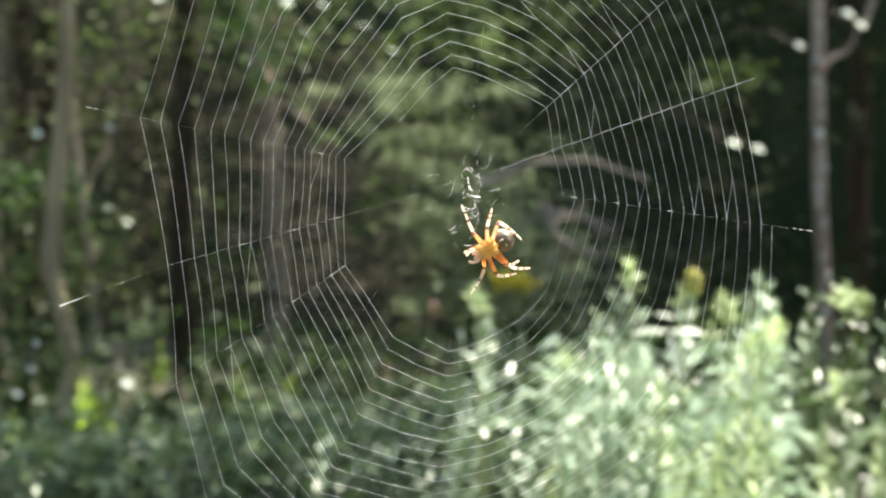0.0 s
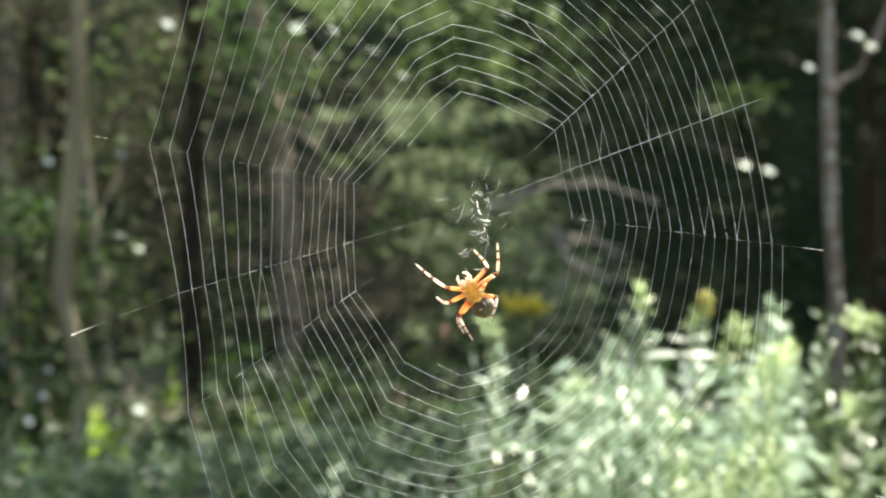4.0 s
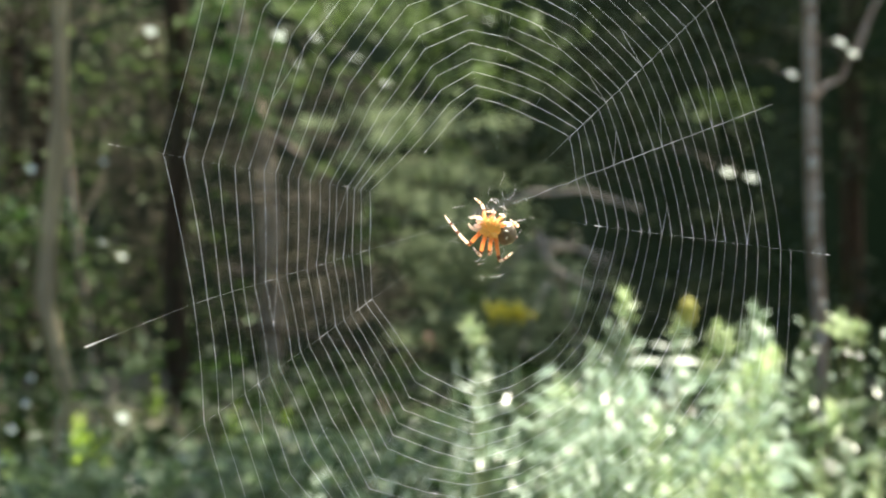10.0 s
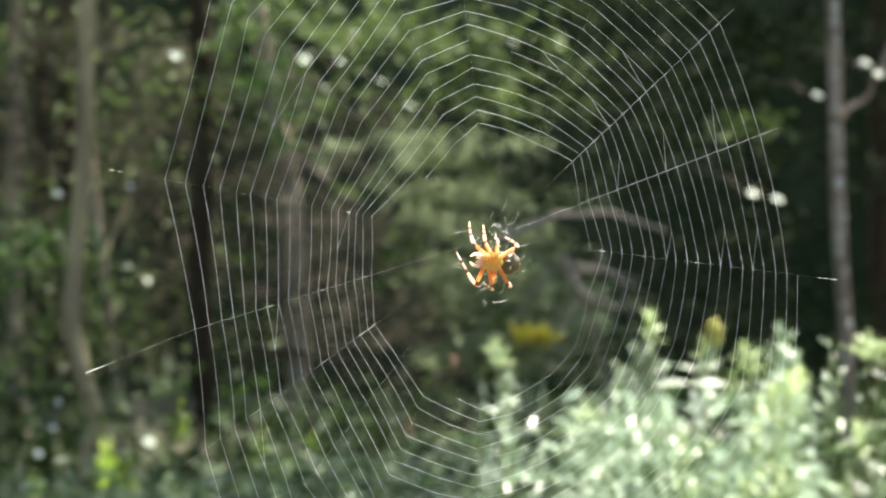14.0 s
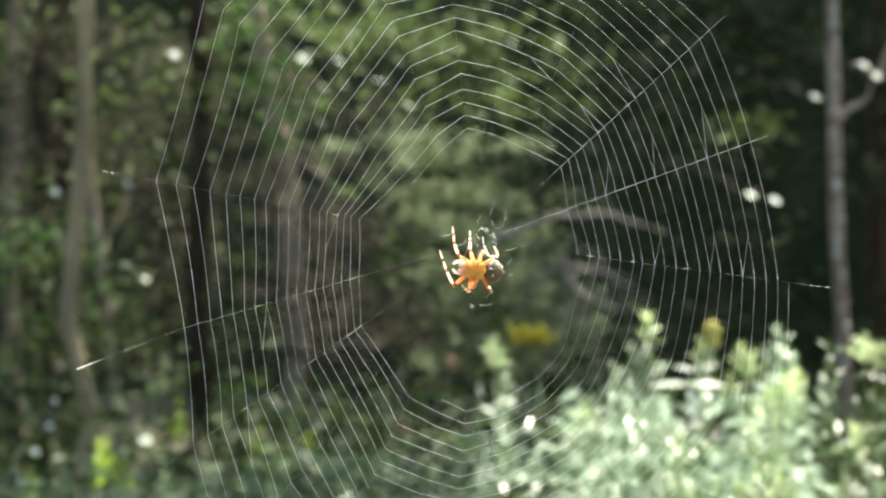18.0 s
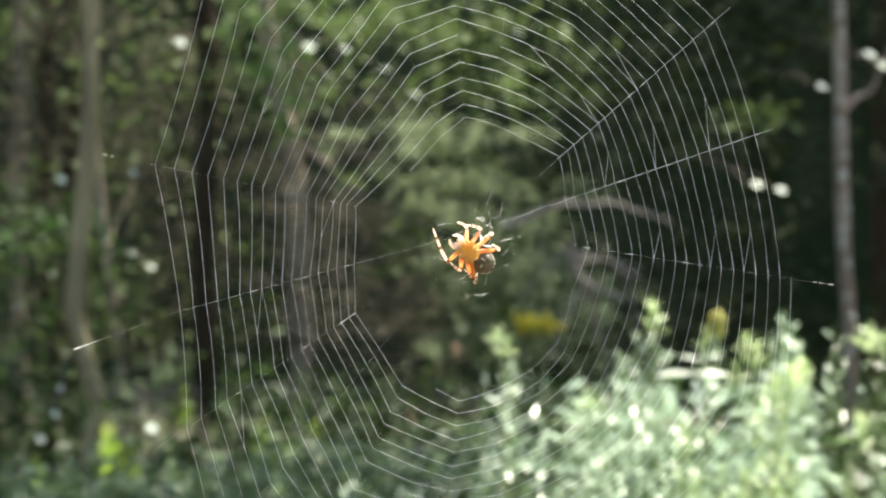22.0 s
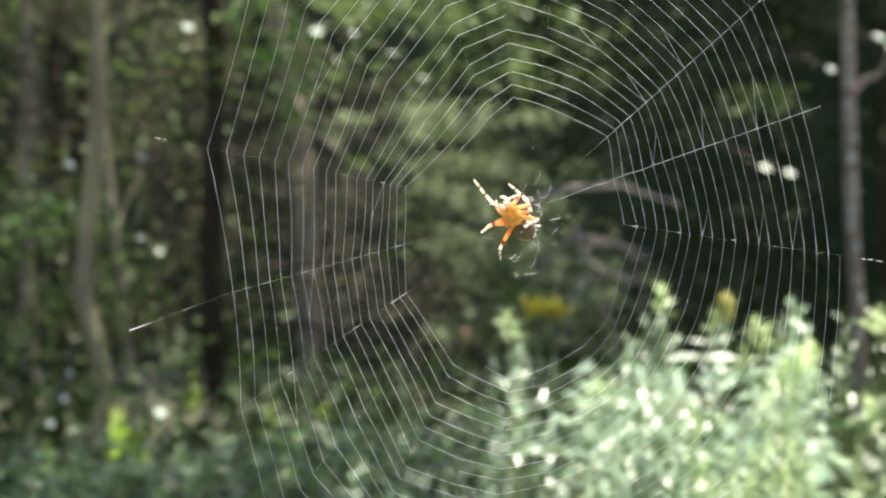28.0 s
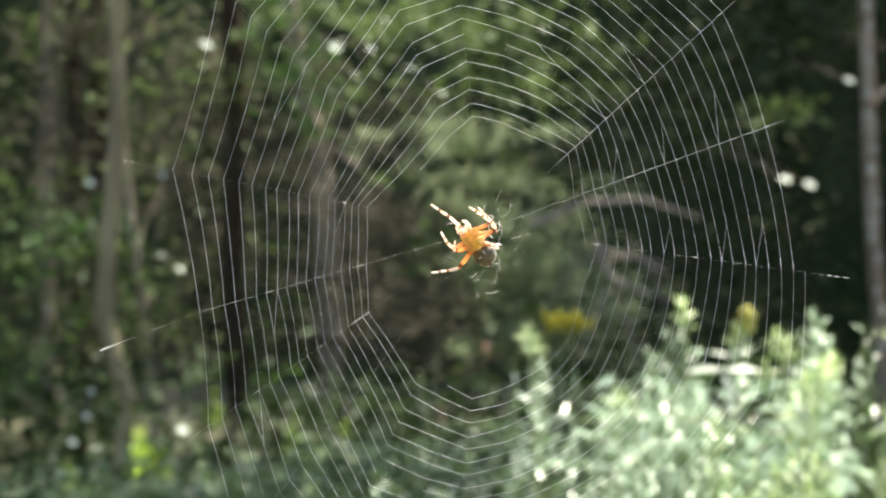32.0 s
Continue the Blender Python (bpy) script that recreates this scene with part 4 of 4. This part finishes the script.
# ---- what moves: the web sways, the spider climbs about its hub ----
# seconds, place, turns about x, y, z (degrees)
WEB_ROWS = [
    (0, 0.0047, -0.0007, 1.4006, 0.32, -0.46, 5.91), (0.5, 0.0056, -0.0017, 1.3995, 0.45, -0.83, 6.53), (1, 0.0010, 0.0010, 1.4000, 0.83, -0.72, 4.95),
    (1.5, 0.0023, -0.0037, 1.3995, 0.72, -1.08, 8.14), (2, 0.0067, -0.0086, 1.4000, 0.05, -0.98, 8.27), (2.5, 0.0065, -0.0037, 1.4010, 0.15, -1.18, 8.51),
    (3, 0.0043, -0.0028, 1.4011, 0.05, -1.20, 7.74), (3.5, 0.0012, -0.0008, 1.4007, -0.21, -1.03, 6.66), (5.5, 0.0292, -0.0023, 1.4015, -0.19, -0.56, 4.18),
    (6, 0.0356, -0.0113, 1.4021, 0.44, -0.79, 5.58), (6.5, 0.0396, -0.0126, 1.4011, -0.01, -0.54, 2.78), (7, 0.0433, -0.0167, 1.4022, -0.58, -0.71, 1.29),
    (7.5, 0.0419, -0.0044, 1.4017, -0.47, -0.60, 0.89), (8, 0.0384, -0.0056, 1.4025, -0.21, -0.94, 0.82), (8.5, 0.0308, -0.0092, 1.4026, 0.26, -0.98, 2.92),
    (9, 0.0187, -0.0118, 1.4003, 1.29, -1.25, 7.77), (9.5, 0.0173, -0.0085, 1.3995, 1.77, -1.15, 10.32), (10, 0.0179, -0.0062, 1.4006, 2.09, -1.14, 10.13),
    (10.5, 0.0137, -0.0019, 1.4014, 2.92, -0.92, 9.97), (11, 0.0142, -0.0047, 1.3992, 3.28, -0.95, 11.02), (11.5, 0.0095, -0.0056, 1.3995, 2.09, -0.91, 10.53),
    (12, 0.0029, -0.0059, 1.3985, -0.14, -1.02, 7.48), (12.5, 0.0025, -0.0070, 1.3981, -0.29, -0.80, 6.88), (13, 0.0056, -0.0082, 1.3988, 1.38, -0.97, 8.08),
    (13.5, 0.0094, -0.0086, 1.3995, 2.63, -1.10, 9.93), (14, 0.0082, -0.0089, 1.3995, 1.56, -0.93, 9.48), (14.5, 0.0023, -0.0051, 1.3988, 1.12, -0.74, 8.86),
    (16.5, 0.0042, -0.0037, 1.3986, 1.25, -0.76, 7.70), (17, 0.0046, -0.0018, 1.3987, 0.20, -0.57, 7.28), (17.5, 0.0053, -0.0040, 1.3990, 0.67, -0.55, 6.46),
    (18, 0.0038, 0.0005, 1.3982, 0.20, -0.53, 5.21), (18.5, 0.0006, 0.0004, 1.3989, -0.14, -0.14, 2.99), (19, -0.0000, 0.0001, 1.4000, 0.14, -0.00, 0.38),
    (19.5, 0.0034, 0.0044, 1.4006, 0.63, -0.18, -0.49), (20, 0.0028, -0.0001, 1.4003, 0.60, -0.08, -1.00), (20.5, 0.0082, 0.0011, 1.4019, 0.90, -0.16, -0.34),
    (21, 0.0017, 0.0036, 1.3993, 0.60, -0.03, -0.52), (21.5, -0.0016, -0.0022, 1.3986, 0.20, 0.18, -0.24), (22, -0.0004, -0.0018, 1.3981, 0.44, 0.44, 0.47),
    (22.5, 0.0039, -0.0028, 1.3976, 0.80, 0.11, 1.93), (23, 0.0040, 0.0007, 1.3983, 0.28, 0.22, 0.04), (23.5, 0.0049, 0.0004, 1.3992, 0.68, 0.15, 2.50),
    (24, 0.0039, 0.0004, 1.3984, 0.81, 0.29, 2.84), (24.5, -0.0045, -0.0016, 1.3971, 0.50, 0.25, -0.45), (25, -0.0077, -0.0006, 1.3969, 0.06, 0.10, -1.08),
    (25.5, -0.0021, 0.0011, 1.3965, 0.27, 0.11, -0.46), (27.5, 0.0173, 0.0013, 1.4010, 0.33, 0.26, 0.62), (28, 0.0171, 0.0053, 1.3998, 0.47, 0.13, -1.12),
    (28.5, 0.0212, 0.0065, 1.3991, 0.37, 0.03, -1.09), (29, 0.0195, 0.0072, 1.4001, 0.63, -0.01, -1.53), (29.5, 0.0163, 0.0034, 1.4005, 0.45, 0.13, -2.54),
    (30, 0.0119, 0.0019, 1.4009, 0.13, 0.25, -3.56), (30.5, 0.0137, 0.0038, 1.3998, 0.19, 0.12, -4.80), (31, 0.0069, 0.0040, 1.3987, 0.10, 0.41, -6.52),
    (31.5, 0.0027, 0.0045, 1.3996, 0.67, -0.04, -6.91), (32, -0.0082, 0.0032, 1.3982, 1.12, 0.21, -6.45),
]
SPIDER_ROWS = [
    (0, 0.0259, -0.0029, 1.3793, 0.4, -25.5, 5.8), (0.5, 0.0274, -0.0036, 1.3816, 0.5, -20.8, 6.4), (1, 0.0232, -0.0012, 1.3703, 0.8, -0.7, 5.0),
    (1.5, 0.0197, -0.0054, 1.3672, 0.7, 3.9, 8.2), (2, 0.0232, -0.0107, 1.3676, 0.0, 14.0, 8.3), (2.5, 0.0218, -0.0058, 1.3688, 0.2, 28.8, 8.6),
    (3, 0.0173, -0.0056, 1.3712, 0.1, 33.8, 7.8), (3.5, 0.0106, -0.0044, 1.3683, -0.3, 44.0, 6.5), (5.5, 0.0445, -0.0057, 1.3974, -1.0, 79.4, 3.2),
    (6, 0.0486, -0.0145, 1.4056, 4.3, 84.2, 9.9), (6.5, 0.0523, -0.0165, 1.4072, -0.1, 82.0, 2.7), (7, 0.0558, -0.0208, 1.4110, -3.1, 79.3, -1.8),
    (7.5, 0.0499, -0.0088, 1.4090, -0.7, 46.9, 0.4), (8, 0.0418, -0.0101, 1.4085, -0.2, 14.1, 0.8), (8.5, 0.0379, -0.0134, 1.4073, 0.3, 20.5, 3.0),
    (9, 0.0296, -0.0149, 1.4039, 1.4, 26.7, 8.4), (9.5, 0.0285, -0.0111, 1.4015, 1.9, 22.8, 11.1), (10, 0.0291, -0.0088, 1.4011, 2.2, 18.8, 10.9),
    (10.5, 0.0256, -0.0043, 1.4009, 3.0, 16.6, 10.9), (11, 0.0269, -0.0067, 1.3977, 3.4, 14.0, 11.9), (11.5, 0.0207, -0.0081, 1.3990, 2.1, 11.6, 11.0),
    (12, 0.0125, -0.0091, 1.3990, -0.1, 9.0, 7.5), (12.5, 0.0140, -0.0102, 1.3972, -0.3, 8.2, 6.8), (13, 0.0190, -0.0108, 1.3966, 1.4, 7.0, 8.3),
    (13.5, 0.0216, -0.0109, 1.3968, 2.7, 6.9, 10.3), (14, 0.0192, -0.0116, 1.3966, 1.6, 7.1, 9.7), (14.5, 0.0133, -0.0078, 1.3963, 1.1, 6.7, 9.0),
    (16.5, 0.0153, -0.0067, 1.3973, 1.3, 4.2, 7.8), (17, 0.0143, -0.0051, 1.3947, 0.2, 2.4, 7.3), (17.5, 0.0148, -0.0074, 1.3946, 0.7, 5.0, 6.5),
    (18, 0.0131, -0.0031, 1.3934, 0.2, 7.5, 5.2), (18.5, 0.0103, -0.0036, 1.3943, -0.1, 7.9, 3.0), (19, 0.0099, -0.0044, 1.3954, 0.1, 8.0, 0.4),
    (19.5, 0.0138, -0.0001, 1.3964, 0.7, 16.3, -0.3), (20, 0.0137, -0.0048, 1.3964, 0.7, 24.9, -0.7), (20.5, 0.0171, -0.0034, 1.3989, 1.0, 29.8, 0.2),
    (21, 0.0086, -0.0009, 1.3971, 0.7, 35.0, -0.1), (21.5, 0.0061, -0.0068, 1.3965, 0.3, 36.7, -0.1), (22, 0.0081, -0.0062, 1.3961, 0.6, 38.4, 0.8),
    (22.5, 0.0134, -0.0070, 1.3956, 1.0, 38.1, 2.6), (23, 0.0142, -0.0038, 1.3963, 0.4, 38.2, 0.3), (23.5, 0.0148, -0.0036, 1.3978, 0.8, 29.1, 2.9),
    (24, 0.0134, -0.0037, 1.3976, 0.9, 20.3, 3.1), (24.5, 0.0033, -0.0061, 1.3971, 0.6, 27.7, -0.2), (25, -0.0014, -0.0053, 1.3976, 0.1, 35.1, -1.0),
    (25.5, 0.0042, -0.0034, 1.3979, 0.3, 37.6, -0.2), (27.5, 0.0235, -0.0031, 1.4049, 0.5, 47.8, 1.0), (28, 0.0231, 0.0007, 1.4044, 0.7, 50.1, -0.6),
    (28.5, 0.0259, 0.0019, 1.4033, 0.6, 55.0, -0.6), (29, 0.0230, 0.0026, 1.4039, 1.3, 60.0, -0.5), (29.5, 0.0215, -0.0014, 1.4055, 1.3, 69.1, -1.4),
    (30, 0.0187, -0.0030, 1.4071, 0.6, 78.2, -3.0), (30.5, 0.0190, -0.0012, 1.4052, 0.5, 69.1, -4.3), (31, 0.0107, -0.0009, 1.4031, 0.2, 60.4, -6.3),
    (31.5, 0.0074, -0.0006, 1.4028, 1.2, 57.5, -5.9), (32, -0.0023, -0.0021, 1.4001, 2.0, 55.2, -4.8),
]
# for each leg: seconds, bearing of the thigh on the body (0: towards the abdomen, clockwise), lift out of the web's plane, bend and lift of the shin at the knee
LEG_ROWS = [
    [(0, 174, 65, 173, -32), (1, 173, 65, 114, -70), (1.5, 197, 65, 160, -54), (2, 222, 65, -153, -38), (3, 255, 28, -110, -53), (6, 280, 49, -125, 23), (7, 287, 49, -127, 11), (7.5, 279, 48, -84, -24), (8, 271, 47, -41, -60), (9, 245, 65, -97, -28), (10, 271, 65, -138, -34), (11, 193, 65, -190, -1), (12, 116, 65, 119, 32), (13, 171, 63, 125, -22), (14, 227, 60, 131, -77), (17, 213, 65, 89, -50), (19, 226, 65, 95, -75), (20, 245, 60, 160, -53), (21, 265, 55, -135, -32), (23, 202, 60, -179, -55), (25, 234, 65, -151, -42), (28, 260, 57, -165, -10), (29, 260, 47, -170, -8), (30, 266, 54, -164, -12), (31, 260, 31, -147, -38), (32, 282, 43, -132, -10)],
    [(0, -95, 64, 18, -73), (1, -112, 65, 17, -72), (1.5, -99, 50, -19, -52), (2, -86, 36, -55, -32), (3, -100, 8, -39, -23), (4.5, -73, 28, -93, -34), (6, -46, 48, -146, -44), (7, -76, 51, -138, 15), (8, -66, 45, -134, -50), (9, -96, 47, -75, -27), (9.5, -74, 56, -118, -18), (10, -52, 64, -162, -8), (11, -94, 65, -181, -27), (12, -135, 65, 161, -45), (14, -105, 63, -165, -64), (17, -90, 65, -158, -67), (19, -113, 62, 169, -67), (21, -65, 46, -151, -25), (23, -123, 50, -146, -35), (25, -101, 48, -163, -24), (28, -66, 57, -120, 12), (29, -72, 49, -119, 14), (30, -102, 55, -114, 18), (31, -72, 32, -122, 10), (32, -61, 47, -116, 14)],
    [(0, -54, 59, -170, -73), (0.5, -60, 41, -100, -51), (1, -66, 23, -29, -28), (1.5, -72, 37, -81, -50), (2, -77, 50, -132, -72), (3, -108, 56, -179, -56), (6, -50, 65, -176, -34), (7, -19, 62, 170, -38), (8, -27, 65, -174, -40), (9, -81, 64, 178, -33), (10, -38, 59, -167, -17), (12, -94, 65, 171, -23), (14, -69, 63, -157, -31), (17, -69, 61, 161, -30), (19, -70, 65, -172, -23), (21, -53, 13, -141, -37), (23, -113, 59, 147, -29), (25, -85, 53, -155, -35), (28, -56, 65, -151, -12), (29, -52, 46, -164, -30), (30, -69, 58, -142, -13), (31, -78, 42, -130, -21), (32, -93, 51, -134, -37)],
    [(0, -39, 37, 118, -18), (1, -109, 63, 165, -51), (2, -44, 33, 141, -53), (3, -57, 54, 147, -10), (4.5, -34, 42, 94, -21), (6, -10, 31, 41, -32), (7, -28, 36, 98, -30), (8, -17, 24, 95, -41), (8.5, -32, 34, 137, -37), (9, -46, 44, 178, -33), (10, -14, 31, -167, -33), (12, -66, 55, 153, -34), (14, -32, 29, -143, -32), (17, -30, 48, -152, -46), (19, -38, 42, -149, -34), (21, -47, 23, 178, -49), (23, -37, 50, -149, -36), (25, -54, 29, -157, -39), (28, -44, 51, 162, -16), (29, -48, 47, 172, -23), (30, -55, 53, 163, -16), (31, -36, 37, -163, -33), (32, -33, 54, -174, -16)],
    [(0, 93, 62, 120, -44), (1, 71, 41, 104, -59), (2, 98, 65, 124, -32), (3, 90, 62, 108, -57), (3.75, 118, 56, 65, -49), (4.5, 146, 50, 21, -42), (5.25, 175, 43, -23, -34), (6, 203, 37, -67, -26), (7, 219, 59, -136, -38), (7.5, 140, 62, -183, 2), (8, 60, 65, 130, 43), (9, 79, 63, 104, 9), (10, 101, 51, 107, 8), (12, 82, 16, 143, -33), (14, 98, 39, 130, 18), (17, 114, 44, 124, 18), (19, 132, 55, 104, 5), (21, 90, 60, 130, 9), (23, 103, 44, 110, -13), (25, 86, 40, 150, -24), (26.5, 131, 53, 149, -54), (28, 176, 65, 149, -85), (28.5, 174, 65, 79, -79), (29, 173, 65, 8, -73), (30, 156, 63, -63, -73), (31, 199, 63, -108, -58), (32, 190, 65, -75, -67)],
    [(0, 86, 34, -126, -57), (1, 75, 48, 164, -49), (2, 81, 49, 134, -29), (3, 68, 44, 110, -59), (4.5, 118, 49, 158, -54), (6, 167, 53, -154, -49), (7, 130, 64, -175, -45), (8, 83, 63, 118, -66), (9, 77, 37, 98, -31), (10, 76, 34, 148, -38), (12, 55, 8, 147, -62), (14, 65, 31, 155, -34), (17, 82, 54, 163, -23), (19, 79, 53, 154, -22), (21, 44, 65, 171, -15), (23, 63, 44, 143, -28), (25, 51, 60, 171, -19), (28, 102, 58, -175, -63), (29, 108, 43, 164, -18), (30, 69, 56, 148, -24), (31, 107, 65, 147, -1), (32, 102, 54, 134, -34)],
    [(0, 61, 44, -152, -53), (1, 64, 49, -154, -44), (2, 83, 55, 178, -41), (2.5, 69, 40, 220, -64), (3, 55, 24, -97, -87), (4.5, 69, 45, -144, -60), (6, 82, 65, 169, -34), (7, 87, 65, 176, -47), (8, 96, 55, -177, -31), (9, 72, 48, 178, -34), (10, 63, 45, 174, -33), (12, 38, 50, -168, -37), (14, 70, 59, 178, -20), (17, 77, 64, 179, -16), (19, 103, 65, 177, -12), (20, 59, 65, 181, -12), (21, 16, 65, -176, -13), (23, 50, 26, 150, -44), (25, 56, 65, 176, -15), (28, 125, 48, -167, -57), (29, 85, 65, -162, -38), (30, 84, 56, 162, -36), (31, 106, 65, 170, -21), (32, 112, 51, 159, -28)],
    [(0, 72, 32, -109, -70), (1, 40, 43, -146, -43), (2, 69, 60, -174, -59), (3, 83, 48, -159, -45), (3.75, 76, 44, -114, -44), (4.5, 69, 40, -70, -42), (5.25, 62, 36, -25, -40), (6, 55, 32, 19, -39), (7, 55, 33, 55, -67), (7.25, 59, 39, 10, -63), (7.5, 64, 44, -34, -59), (7.75, 69, 50, -79, -54), (8, 74, 55, -123, -50), (9, 52, 33, -168, -44), (10, 60, 8, -147, -65), (12, 17, 25, -175, -45), (14, 47, 27, 174, -50), (17, 40, 37, 176, -38), (19, 56, 41, -176, -38), (21, 32, 34, -164, -45), (23, 53, 26, 180, -46), (25, 56, 40, -173, -40), (26.5, 62, 31, -128, -61), (28, 69, 23, -83, -82), (28.5, 55, 19, -32, -79), (29, 41, 15, 20, -77), (30, 43, 35, 75, -64), (31, 57, 40, 100, -64), (32, 74, 23, 60, -54)],
]


def motions():
    walk(web, [(t, pose(*p)) for t, *p in WEB_ROWS])
    walk(spider, [(t, pose(*p)) for t, *p in SPIDER_ROWS])
    for (upper, shin), (x, z), rows in zip(legs, COXAE, LEG_ROWS):
        walk(upper, [(t, pose(x, -0.001, z, 0, a, 0) @ pose(0, 0, 0, 0, 0, b)) for t, a, b, c, d in rows])
        walk(shin, [(t, pose(0.45 * LEG_LENGTH, 0, 0, 0, c, 0) @ pose(0, 0, 0, 0, 0, d)) for t, a, b, c, d in rows])


motions()
